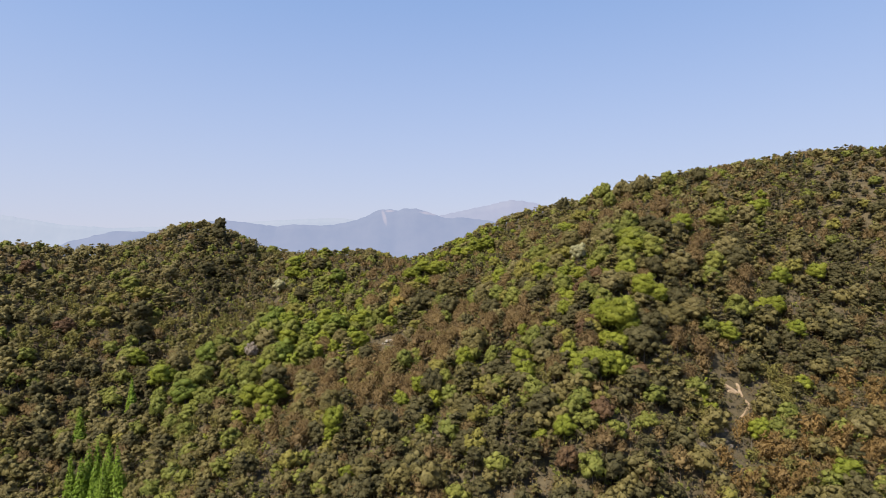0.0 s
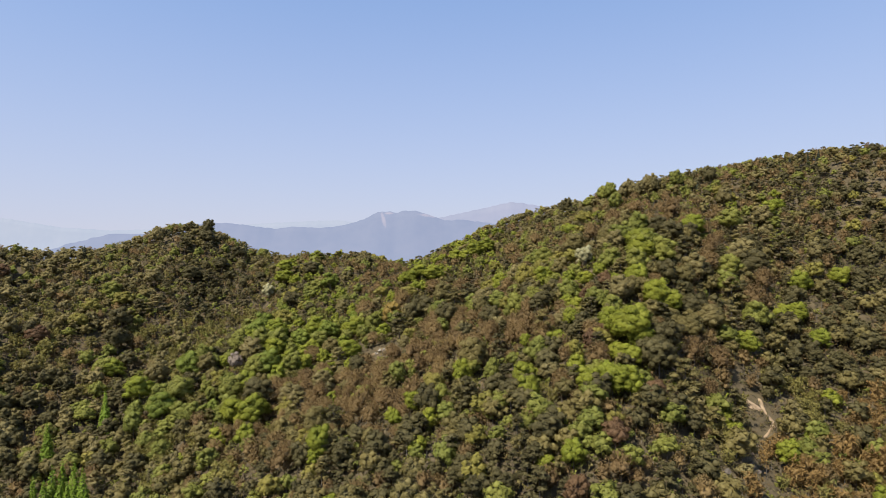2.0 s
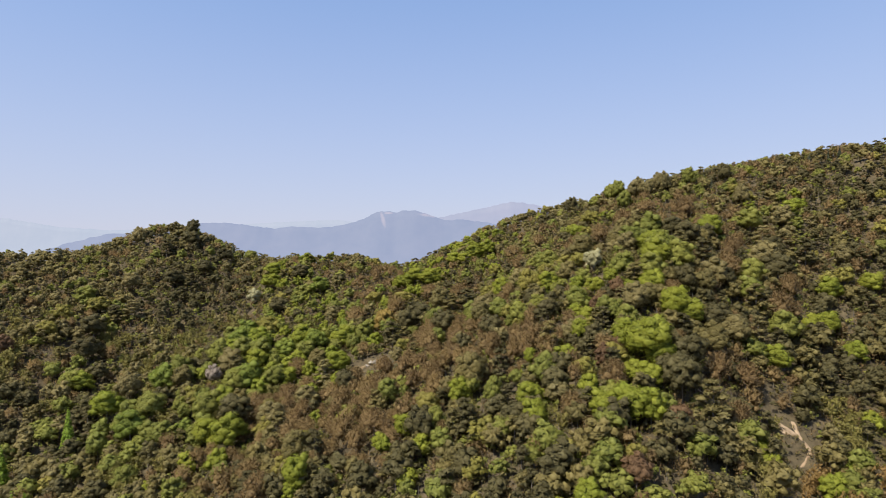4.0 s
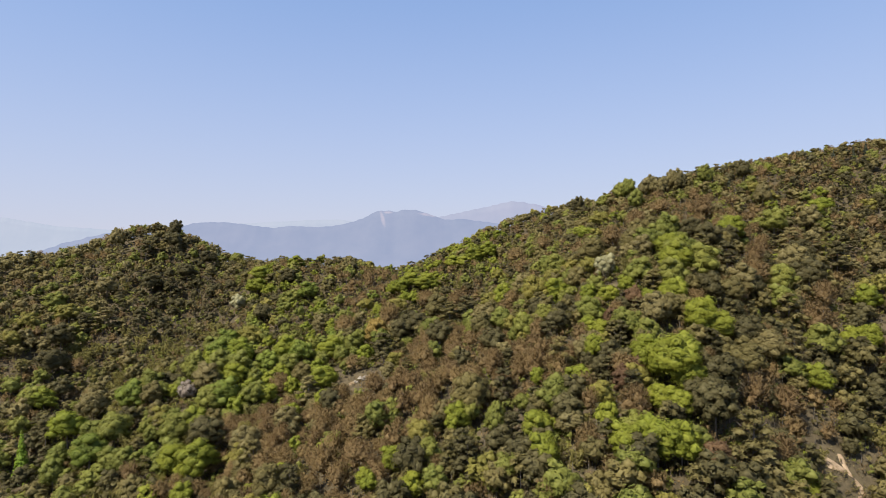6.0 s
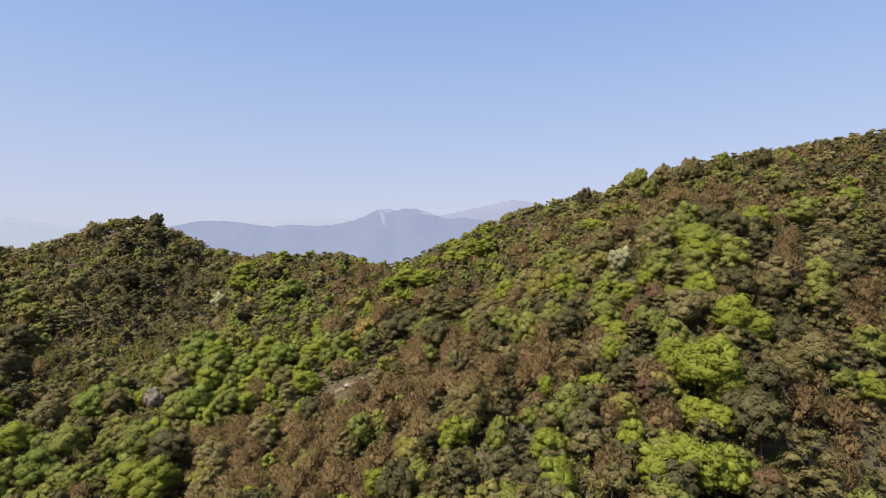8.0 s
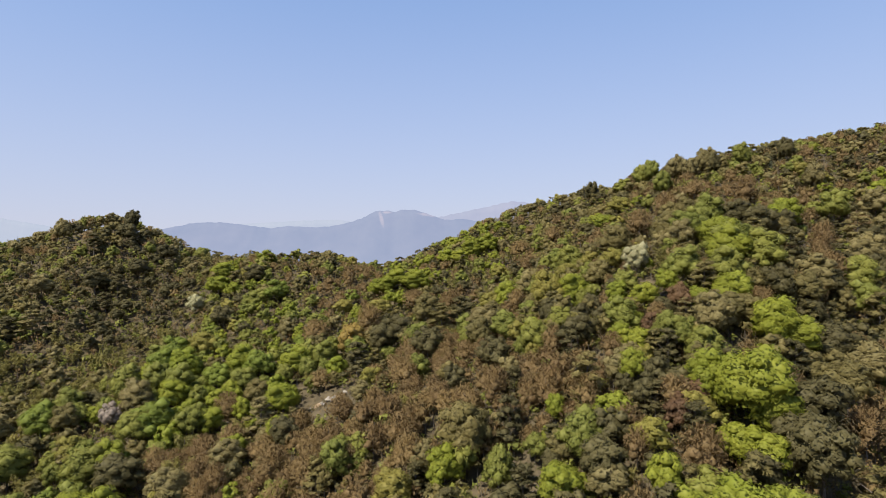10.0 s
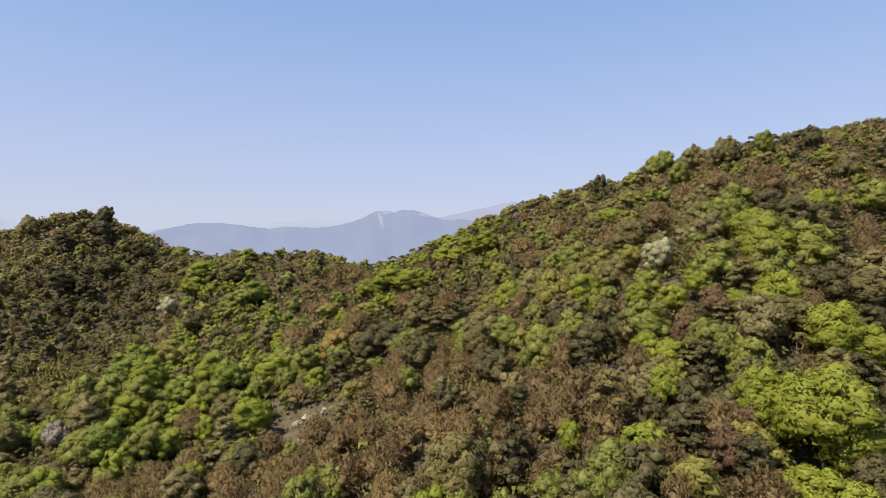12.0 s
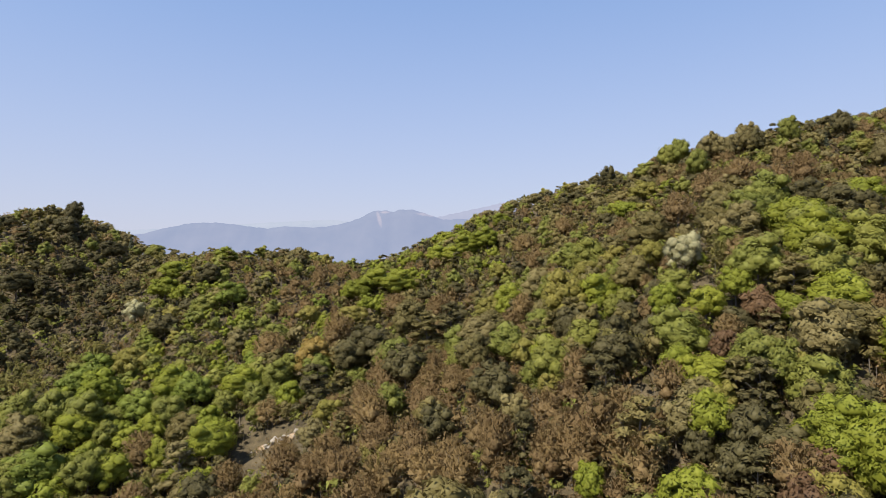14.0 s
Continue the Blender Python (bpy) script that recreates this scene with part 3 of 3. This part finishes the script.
def bare(x, y):
    """True where no tree stands: the trail, the rocky cutting, and the ground just downhill of them."""
    for u, v in TRAIL + SCRAPE + CRAG:
        if abs(x - u) < 2.4 and -8.0 < y - v < 1.5:
            return True
    for u, v in ROCKS:
        if abs(x - u) < 5.0 and -15.0 < y - v < 1.8:
            return True
    return False


def kind_at(x, y):
    """The kind of tree at a place: wide stands first, then the mix of the woods."""
    for kind, spots in STANDS.items():
        for cx, cy, rx, ry, share in spots:
            q = ((x - cx) / rx) ** 2 + ((y - cy) / ry) ** 2
            if q < 1.0 + 0.5 * blotch(x, y, 9.0, 3.0) and RNG.random() < share:
                return kind
    mix = dict(olive=0.36, khaki=0.06, dark=0.19, green=0.14, brown=0.22, lime=0.025, yellow=0.04, bamboo=0.04)
    if x < -140:
        mix = dict(olive=0.30, khaki=0.34, dark=0.09, green=0.12, brown=0.12, bamboo=0.06)
    elif x < -95:                              # the dark knoll and its flank
        mix = dict(olive=0.28, khaki=0.18, dark=0.22, green=0.08, brown=0.12, yellow=0.02, bamboo=0.20)
    elif x > 95:                             # the far flank of the spur
        mix = dict(olive=0.30, dark=0.30, khaki=0.07, green=0.07, brown=0.30, lime=0.01, yellow=0.03)
    elif x < -25 and 215 < y < 350:          # the bright valley side
        mix = dict(olive=0.18, khaki=0.14, dark=0.04, green=0.26, fresh=0.07, brown=0.07, lime=0.16, yellow=0.10, bamboo=0.10)
    if y < 205 and -60 < x < 95:             # evergreens thicken towards the valley floor
        mix["dark"] += 0.2
    a = blotch(x, y, 26.0, 1.0)
    mix["brown"] *= 1 + 1.6 * max(a, 0)
    mix["green"] *= 1 + 1.8 * max(-a, 0)
    mix["lime"] = mix.get("lime", 0.0) * (1 + 1.8 * max(-a, 0))
    kinds = list(mix)
    w = np.array([mix[k] for k in kinds])
    return kinds[RNG.choice(len(kinds), p=w / w.sum())]


# ---- the trail and the rocky cutting ----
def ribbon(points, breadth):
    """A worn footpath along the points, crowned a little above the soil, with ragged edges."""
    p = np.array(points)
    s = np.r_[0, np.cumsum(np.hypot(*np.diff(p, axis=0).T))]
    q = np.linspace(0, s[-1], int(s[-1] / 0.5))
    x, y = np.interp(q, s, p[:, 0]), np.interp(q, s, p[:, 1])
    x, y = (np.convolve(np.pad(c, 3, "edge"), np.ones(7) / 7, "valid") for c in (x, y))
    d = unit(np.stack([np.gradient(x), np.gradient(y)], 1))
    half = breadth * (0.5 + 0.25 * np.sin(q * 0.9) + RNG.uniform(-0.12, 0.12, len(q)))
    rows = []
    for k, lift in ((-1.3, -0.5), (-1, 0.14), (-0.4, 0.22), (0.4, 0.22), (1, 0.14), (1.3, -0.5)):
        u, v = x - d[:, 1] * half * k, y + d[:, 0] * half * k
        rows.append(np.stack([u, v, soil_level(x, y) * 0.7 + soil_level(u, v) * 0.3 + lift], 1))
    n = len(q)
    v = np.concatenate(rows)
    f = [(r * n + i, r * n + i + 1, (r + 1) * n + i + 1, (r + 1) * n + i) for r in range(5) for i in range(n - 1)]
    return face_mesh("trail", v, np.array(f), [EARTH])


tagged(new("trail", ribbon(TRAIL, 1.05)), "pale bare-earth footpath worn into the wooded slope", "path", kind="structure")
tagged(new("trail", ribbon(SCRAPE, 2.6)), "bare patch of pale earth above the footpath", "path", kind="structure")
tagged(new("trail", ribbon(ROCKS, 2.6)), "pale eroded earth cutting on the wooded slope", "path", kind="structure")


def boulder(x, y, size, tall, turn, stone, words):
    bm = bmesh.new()
    bmesh.ops.create_icosphere(bm, subdivisions=2, radius=size)
    for v in bm.verts:
        v.co *= 1 + 0.55 * noise.noise(v.co / size * 1.2 + Vector((x, y, 0))) + 0.28 * noise.noise(v.co / size * 2.7)
        v.co.z *= tall
    me = bpy.data.meshes.new("boulder")
    bm.to_mesh(me)
    bm.free()
    me.polygons.foreach_set("use_smooth", [False] * len(me.polygons))
    me.materials.append(stone)
    ob = new("boulder", me)
    ob.matrix_basis = pose(x, y, float(soil_level(x, y)) + size * tall * 0.45, 0, 0, turn)
    return tagged(ob, words, "rock", "rocks of the cutting")


for i, (x, y) in enumerate(ROCKS):
    for j in range(3 if i in (1, 2) else 1):
        boulder(x + (j - 1) * 1.7 + 0.4 * i, y - 1.2 + 0.9 * j, 0.45 + 0.3 * ((i + j) % 3), 0.85, 50.0 * i + 70 * j, ROCK, "pale weathered rock bedded in the earth cutting")
for i, (x, y) in enumerate(CRAG):
    boulder(x, y, 1.1 - 0.15 * i, 1.2, 40.0 * i, SHADED_ROCK, "outcrop of grey-brown rock below the footpath, overhang shade put into its colour")
    boulder(x + 1.6, y - 0.8, 0.7, 0.9, 25.0 + 60 * i, SHADED_ROCK, "small grey-brown rock beside the outcrop, shade put into its colour")


def on_trail(x, y):
    return any(math.hypot(x - u, y - v) < 1.15 for u, v in TRAIL + SCRAPE + ROCKS + CRAG)


# ---- trees that stand out ----
taken = []


def stand_out(kind, spots, tall=0.0):
    """Trees that can be told apart: x, y and size of each."""
    for i, (x, y, size) in enumerate(spots):
        if bare(x, y):
            continue
        tree_at(x, y, kind, size * (0.85 if kind == "pine" else 1.2 if tall else 1.1), 1 if tall or kind == "white" else i % 3, 137.0 * i, tall or 1.25 if tall or kind == "white" else 0.8 if y > 330 else 1.12 if size < 1.1 else 0.98)
        taken.append((x, y, 2.6 * size))
        if kind in ("white", "pink"):        # the trees just below are low
            taken.append((x, y - 7.0, 6.5))


stand_out("lime", [
    (84, 181, 0.82), (107, 195, 0.75), (115, 197, 0.60), (99, 181, 1.15), (118, 168, 1.32), (46, 151, 0.67), (158, 270, 1.45),
    (176, 272, 1.40), (145, 252, 1.56), (177, 330, 1.33), (147, 241, 1.30), (185, 336, 1.48), (84, 186, 0.73), (140, 252, 1.32),
])
stand_out("lime", [
    (14, 408, 1.45), (39, 412, 1.47), (16, 379, 1.47), (-80, 393, 1.48), (-48, 259, 0.99), (34, 162, 0.96),
])
stand_out("lime", [
    (27, 162, 0.86), (35, 176, 0.51), (-3, 198, 0.89), (-38, 194, 0.74), (-29, 174, 0.79), (-14, 204, 0.66), (-152, 287, 1.40),
])
stand_out("green", [
    (-73, 357, 1.51), (-125, 423, 1.45), (-103, 332, 1.53), (121, 387, 1.44), (110, 391, 1.44), (95, 384, 1.46), (54, 336, 1.26),
    (-41, 331, 1.48), (-117, 257, 1.42), (-103, 248, 1.44), (-102, 230, 1.50), (-157, 286, 1.40), (-122, 248, 1.47), (-119, 264, 1.39),
    (-126, 256, 1.35), (-98, 247, 1.27), (-11, 234, 0.97),
])
stand_out("yellow", [
    (160, 352, 1.38), (-33, 343, 1.33), (163, 344, 1.50), (47, 171, 0.90), (-184, 311, 1.40), (-187, 327, 1.42),
])


stand_out("rust", [
    (46, 167, 1.12), (33, 153, 1.10), (-236, 328, 1.46), (-191, 292, 1.40),
])
stand_out("dark", [
    (87, 426, 1.21), (167, 381, 1.46), (-97, 408, 0.52), (-88, 402, 0.38), (248, 395, 0.86), (241, 397, 0.61), (-236, 399, 0.74),
    (110, 210, 0.87), (-143, 363, 1.46),
])
stand_out("dark", [
    (111, 212, 0.66),
])
stand_out("khaki", [
    (178, 291, 1.42), (183, 254, 1.37), (159, 303, 1.49), (130, 237, 1.11), (-48, 255, 1.33), (165, 351, 1.49),
])
stand_out("larch", [
    (-138, 214, 1.34), (-131, 209, 1.39), (-130, 212, 1.58), (-128, 214, 1.57), (-122, 211, 1.56), (-116, 206, 1.48), (-125, 208, 1.39),
    (-120, 204, 1.37), (-151, 240, 1.20), (-138, 256, 1.16),
])
stand_out("lime", [
    (56, 291, 1.11), (47, 278, 1.60), (43, 269, 0.94), (54, 259, 0.97), (59, 252, 1.10), (53, 246, 0.95), (49, 240, 0.83),
    (52, 235, 0.95), (47, 225, 0.97), (70, 245, 0.84), (77, 244, 1.54), (88, 273, 1.80), (85, 262, 1.80), (126, 305, 1.80),
    (74, 343, 1.52), (59, 217, 1.55), (57, 219, 0.91), (64, 218, 1.07), (60, 215, 1.03), (31, 224, 0.81), (32, 261, 1.04),
    (31, 314, 1.62), (22, 385, 1.80), (10, 384, 1.80), (30, 386, 1.80), (-12, 361, 1.80), (-18, 355, 1.71), (-4, 355, 1.80),
])
stand_out("lime", [
    (-82, 306, 1.80), (-40, 278, 1.53), (-77, 287, 1.64), (-68, 278, 1.30), (-98, 385, 1.80), (-96, 372, 1.80), (-42, 305, 1.51),
    (-61, 275, 1.37), (81, 233, 1.80), (85, 231, 1.38), (64, 210, 2.20), (67, 208, 1.48), (61, 200, 1.19), (58, 203, 1.20),
    (51, 186, 1.68), (56, 186, 1.35), (44, 186, 1.30), (43, 196, 1.02), (112, 228, 1.36), (27, 190, 1.31), (27, 200, 1.30),
    (8, 215, 1.24), (-8, 209, 1.22), (-80, 242, 1.70), (-70, 236, 1.75), (-129, 266, 1.80),
])
stand_out("green", [
    (58, 234, 1.24), (61, 232, 1.03), (80, 252, 1.57), (96, 297, 1.80), (83, 282, 1.69), (71, 257, 1.56), (94, 260, 1.80),
    (54, 314, 1.80), (29, 258, 0.76), (6, 291, 0.76), (1, 266, 1.18), (-80, 270, 1.66), (-85, 293, 1.80), (-58, 295, 1.49),
    (-97, 296, 1.80), (16, 277, 1.17), (126, 270, 1.80), (120, 258, 1.55), (151, 317, 1.80), (18, 210, 1.09), (0, 205, 1.17),
    (-187, 346, 1.80), (-109, 260, 1.80), (125, 245, 1.80),
])
stand_out("yellow", [
    (64, 230, 0.96), (61, 286, 1.31), (84, 354, 1.63), (30, 249, 0.70), (26, 321, 1.30), (32, 354, 1.23), (-18, 338, 1.58),
    (-84, 326, 1.80), (54, 210, 1.24), (-2, 215, 1.25), (-176, 339, 1.80),
])
stand_out("khaki", [
    (68, 234, 1.54), (75, 281, 1.20), (66, 244, 0.74), (45, 227, 1.19), (49, 232, 0.84), (45, 218, 0.67), (40, 316, 1.64),
    (-53, 330, 1.30), (-45, 272, 1.50), (-87, 284, 1.80), (24, 246, 0.91), (40, 284, 1.03), (105, 257, 1.78), (142, 287, 1.80),
    (148, 300, 1.80), (170, 322, 1.80), (99, 230, 1.70), (110, 234, 1.65), (4, 222, 0.97), (-127, 278, 1.80), (-158, 338, 1.80),
    (-171, 362, 1.80), (-57, 242, 1.61),
])
stand_out("olive", [
    (78, 238, 1.25), (61, 224, 1.11), (-14, 293, 1.12), (2, 323, 1.80), (-51, 289, 1.43), (74, 191, 1.80), (102, 213, 1.74),
    (89, 221, 1.45), (118, 251, 1.80),
])
stand_out("dark", [
    (109, 289, 1.80), (51, 222, 1.10), (56, 229, 1.05), (45, 223, 0.70), (41, 247, 1.39), (38, 242, 1.04), (49, 252, 0.99),
    (53, 218, 0.88), (-19, 288, 1.64), (-8, 309, 1.70), (3, 281, 1.61), (14, 311, 1.70), (-81, 377, 1.80), (-85, 349, 1.80),
    (-142, 371, 1.80), (-152, 370, 1.80), (-140, 386, 1.80), (-168, 396, 1.80), (-159, 411, 1.80), (-136, 407, 1.80), (24, 236, 0.97),
    (38, 267, 1.09), (44, 257, 1.02), (108, 272, 1.80), (69, 198, 1.80), (76, 211, 1.77), (80, 224, 1.43), (18, 200, 1.12),
])
stand_out("dark", [
    (-166, 318, 1.80), (-160, 304, 1.80), (-165, 334, 1.80), (35, 203, 1.34), (22, 192, 1.06), (10, 199, 1.30), (-73, 249, 1.72),
    (94, 233, 1.56), (162, 292, 1.80), (142, 278, 1.80),
])
stand_out("rust", [
    (66, 247, 1.01), (56, 239, 0.84), (56, 215, 1.13), (51, 210, 1.03), (63, 185, 1.02),
])
stand_out("brown", [
    (46, 236, 1.00), (-20, 325, 1.80), (-39, 319, 1.80), (-31, 263, 1.36), (-58, 282, 1.41), (-6, 246, 1.10), (-1, 253, 1.15),
    (18, 243, 1.18), (30, 233, 1.09), (39, 236, 1.13), (36, 226, 1.15), (41, 231, 0.95), (107, 333, 1.80), (125, 330, 1.80),
    (90, 318, 1.80), (76, 306, 1.77), (66, 309, 1.51), (57, 362, 1.80), (43, 367, 1.80), (44, 347, 1.79), (-4, 339, 1.71),
    (11, 331, 1.80), (126, 285, 1.74), (118, 269, 1.61), (140, 267, 1.80), (130, 256, 1.80), (86, 212, 1.51), (95, 214, 1.57),
])
stand_out("brown", [
    (83, 195, 1.38), (37, 191, 1.24), (-18, 214, 1.48), (-32, 240, 1.50), (-41, 225, 1.43),
])
stand_out("white", [
    (64, 273, 1.17), (-103, 364, 1.09),
])
stand_out("ochre", [
    (-24, 310, 1.80),
])
stand_out("fresh", [
    (-94, 325, 1.80), (-95, 317, 1.51), (-68, 299, 1.43), (-65, 359, 1.80), (-76, 272, 1.80), (-55, 303, 1.54), (-112, 251, 1.80),
    (-114, 280, 1.80),
])
stand_out("pink", [
    (-93, 280, 1.01),
])

# trees that break the skyline
stand_out("green", [
    (103, 380, 1.20), (106, 377, 1.20), (142, 365, 1.20), (101, 350, 1.20),
], 1.38)
stand_out("khaki", [
    (112, 368, 1.12), (115, 368, 1.20), (118, 362, 1.10), (125, 365, 1.20), (128, 366, 1.20), (158, 339, 1.20), (-190, 406, 1.20),
], 1.38)
stand_out("dark", [
    (163, 366, 1.20), (83, 397, 1.20), (-163, 422, 1.20), (128, 364, 1.11),
], 1.38)
stand_out("pine", [
    (216, 374, 0.83), (229, 377, 0.72), (235, 376, 0.95), (146, 365, 0.70), (-228, 387, 0.86), (-211, 402, 0.78), (-87, 380, 0.72),
    (-82, 381, 0.70), (152, 359, 0.70), (-137, 424, 0.83),
], 1.0)

# ---- the woods ----
def outer(x, y):
    """0 for the near slopes, 1 for the upper ones, 2 for the woods beyond them and along the flanks."""
    if abs(x) > 0.78 * y + 8 or y < 125 or y > 464:
        return 2
    return 1 if y > 320 else 0


SPACE = 5.5
places = []
for i in range(int(800 / SPACE)):
    for j in range(int(520 / SPACE)):
        x = -400 + (i + 0.5 * (j % 2) + RNG.uniform(-0.46, 0.46)) * SPACE
        y = -60 + (j + RNG.uniform(-0.46, 0.46)) * SPACE
        if outer(x, y) == 2:
            if (i * 7 + j * 13 + i * j * 5) % 11 < (7 if y < 125 else 5):
                continue
            x, y = x + 2.2 * math.sin(12.9 * i + 4.1 * j), y + 2.2 * math.sin(7.7 * i - 9.3 * j)
        if any((x - u) ** 2 + (y - v) ** 2 < r * r for u, v, r in taken) or bare(x, y):
            continue
        places.append((x, y))
for x, y in list(places):
    if 125 < y < 275 and abs(x) < 0.8 * y and RNG.random() < 0.45:
        u, v = x + RNG.uniform(2.2, 3.6), y + RNG.uniform(1.6, 3.0)
        if not bare(u, v) and not any((u - p) ** 2 + (v - q) ** 2 < r * r for p, q, r in taken):
            places.append((u, v))
near = [p for p in places if 195 < p[1] < 310 and abs(p[0] - 12) < 0.77 * (p[1] - 130) + 12]
single = set(sorted(near, key=lambda p: (p[0] - 25) ** 2 + (p[1] - 215) ** 2)[:1000])
counts = {}
rest = {}
for x, y in places:
    kind = kind_at(x, y)
    if outer(x, y) == 2:
        rest.setdefault((kind, int(RNG.integers(0, 3)), 3 if y < 135 and abs(x) < 90 else 2, False), []).append((x, y, RNG.uniform(0.9, 1.45), RNG.uniform(0, 6.3)))
        continue
    size = (RNG.uniform(1.35, 1.75) if RNG.random() < 0.16 else RNG.uniform(0.65, 1.3)) * (1 + 0.2 * blotch(x, y, 11.0, 5.0)) * (0.9 if kind in ("brown", "bamboo", "gold") else 1.0)
    no, turn = int(RNG.integers(0, 3)), RNG.uniform(0, 360)
    name = NAMES.get(kind, "broadleaf_tree")
    if (x, y) in single and counts.get(name, 0) < (150 if name == "broadleaf_tree" else 270):
        counts[name] = counts.get(name, 0) + 1
        tree_at(x, y, kind, size, no, turn, RNG.uniform(0.85, 1.15))
    else:
        rest.setdefault((kind, no, outer(x, y), False), []).append((x, y, min(size, 1.4 if outer(x, y) == 0 else 1.15), radians(turn)))
    # undergrowth beside the tree
    for u, v in ((x + RNG.uniform(1.4, 3.2), y + RNG.uniform(-2.4, 2.4)), (x + RNG.uniform(-1.5, 1.5), y - RNG.uniform(1.6, 2.8)), (x - RNG.uniform(1.4, 3.0), y + RNG.uniform(-2.0, 2.0))):
        if on_trail(u, v) or RNG.random() < (0.5, 0.9)[outer(x, y)]:
            continue
        bush = "brown" if kind == "brown" and RNG.random() < 0.55 else ("olive", "brown", "green", "dark", kind)[RNG.integers(0, 5)]
        if bush in ("larch", "white", "pink"):
            bush = "olive"
        rest.setdefault((bush, no, 0, True), []).append((u, v, RNG.uniform(0.16, 0.26) if bare(u, v) else RNG.uniform(0.38, 0.6), radians(turn)))

for x, y, r in taken:
    for i in range(int(3 + 0.9 * r * r)):
        far_out = r * RNG.uniform(0.45, 1.1)
        u, v = x + far_out * math.cos(i * 2.4), y + far_out * math.sin(i * 2.4)
        if not on_trail(u, v) and not bare(u, v):
            rest.setdefault((("olive", "brown", "green")[i % 3], i % 3, 0, True), []).append((u, v, RNG.uniform(0.3, 0.55), i * 1.1))
# bushes close the openings that are left between the crowns
stems = np.array([(x, y, 2.3) for x, y in places] + taken)
for i in range(150):
    for j in range(95):
        x, y = -225 + 3.0 * i + RNG.uniform(-0.9, 0.9), 118 + 3.0 * j + RNG.uniform(-0.9, 0.9)
        if outer(x, y) == 2 or bare(x, y) or on_trail(x, y) or np.any((stems[:, 0] - x) ** 2 + (stems[:, 1] - y) ** 2 < (0.62 * stems[:, 2]) ** 2):
            continue
        bush = ("olive", "dark", "green", "brown")[RNG.integers(0, 4)]
        rest.setdefault((bush, i % 3, 0, True), []).append((x, y, RNG.uniform(0.45, 0.75) * (1.3 if y > 320 else 1.0), RNG.uniform(0, 6.3)))
for x, y in TRAIL + SCRAPE + ROCKS + CRAG:
    for i in range(16):                      # low scrub along the path
        u, v = x + RNG.uniform(-2.6, 2.6), y + RNG.uniform(-6.5, 1.5)
        if not on_trail(u, v):
            rest.setdefault((("olive", "brown", "khaki")[i % 3], i % 3, 0, True), []).append((u, v, RNG.uniform(0.14, 0.28), i * 1.1))

parts = {}
for (kind, no, far, low), rows in rest.items():
    form = form_of(kind, no)
    make, top, thick, limbs = SHAPES[form]
    leaves = 18 if low else (310, 150, 24, 60)[far]
    size = {"round": 0.45, "layered": 0.46, "twiggy": 0.48, "plume": 0.62, "spire": 0.5}[form]
    fewer = {"lobes": 2 if low else (11, 8, 2, 5)[far]} if form in ("round", "layered") else {"knots": 2 if low else (6, 4, 1, 2)[far]} if form == "twiggy" else {}
    if low and fewer:
        fewer["core"] = 0.5
    v, f, n, inside = make(leaves, size=size * (1.9 if low else (0.95, 1.3, 3.0, 1.7)[far]), **fewer)
    tv, tf = stick((0, 0, -1), (0.1, 0, top * 0.7), thick, thick * 0.4, 3)
    pv, pf, pn = np.concatenate([v, tv]), np.concatenate([f, tf + len(v)]), np.concatenate([n, unit(tv * np.array((1, 1, 0)))])
    r = np.array(rows)
    c, s = np.cos(r[:, 3]), np.sin(r[:, 3])
    x = pv[:, 0][None] * c[:, None] - pv[:, 1][None] * s[:, None]
    y = pv[:, 0][None] * s[:, None] + pv[:, 1][None] * c[:, None]
    V = np.stack([x * r[:, 2:3] + r[:, 0:1], y * r[:, 2:3] + r[:, 1:2], pv[None, :, 2] * r[:, 2:3] + soil_level(r[:, 0], r[:, 1])[:, None]], -1)
    N = np.stack([pn[:, 0] * c[:, None] - pn[:, 1] * s[:, None], pn[:, 0] * s[:, None] + pn[:, 1] * c[:, None], pn[None, :, 2] + 0 * c[:, None]], -1)
    F = pf[None] + (np.arange(len(r)) * len(pv))[:, None, None]
    slots = np.tile(np.r_[inside * 2, np.ones(len(tf), int)], len(r))
    tone = np.repeat(RNG.random(len(r)), len(pf))
    parts.setdefault((kind, low), []).append((V.reshape(-1, 3), F.reshape(-1, 3), slots, tone, N.reshape(-1, 3)))
for (kind, low), lots in parts.items():
    v, f = joined([lot[:2] for lot in lots])
    name = "undergrowth" if low else "woods"
    slots, tone, normals = (np.concatenate([lot[k] for lot in lots]) for k in (2, 3, 4))
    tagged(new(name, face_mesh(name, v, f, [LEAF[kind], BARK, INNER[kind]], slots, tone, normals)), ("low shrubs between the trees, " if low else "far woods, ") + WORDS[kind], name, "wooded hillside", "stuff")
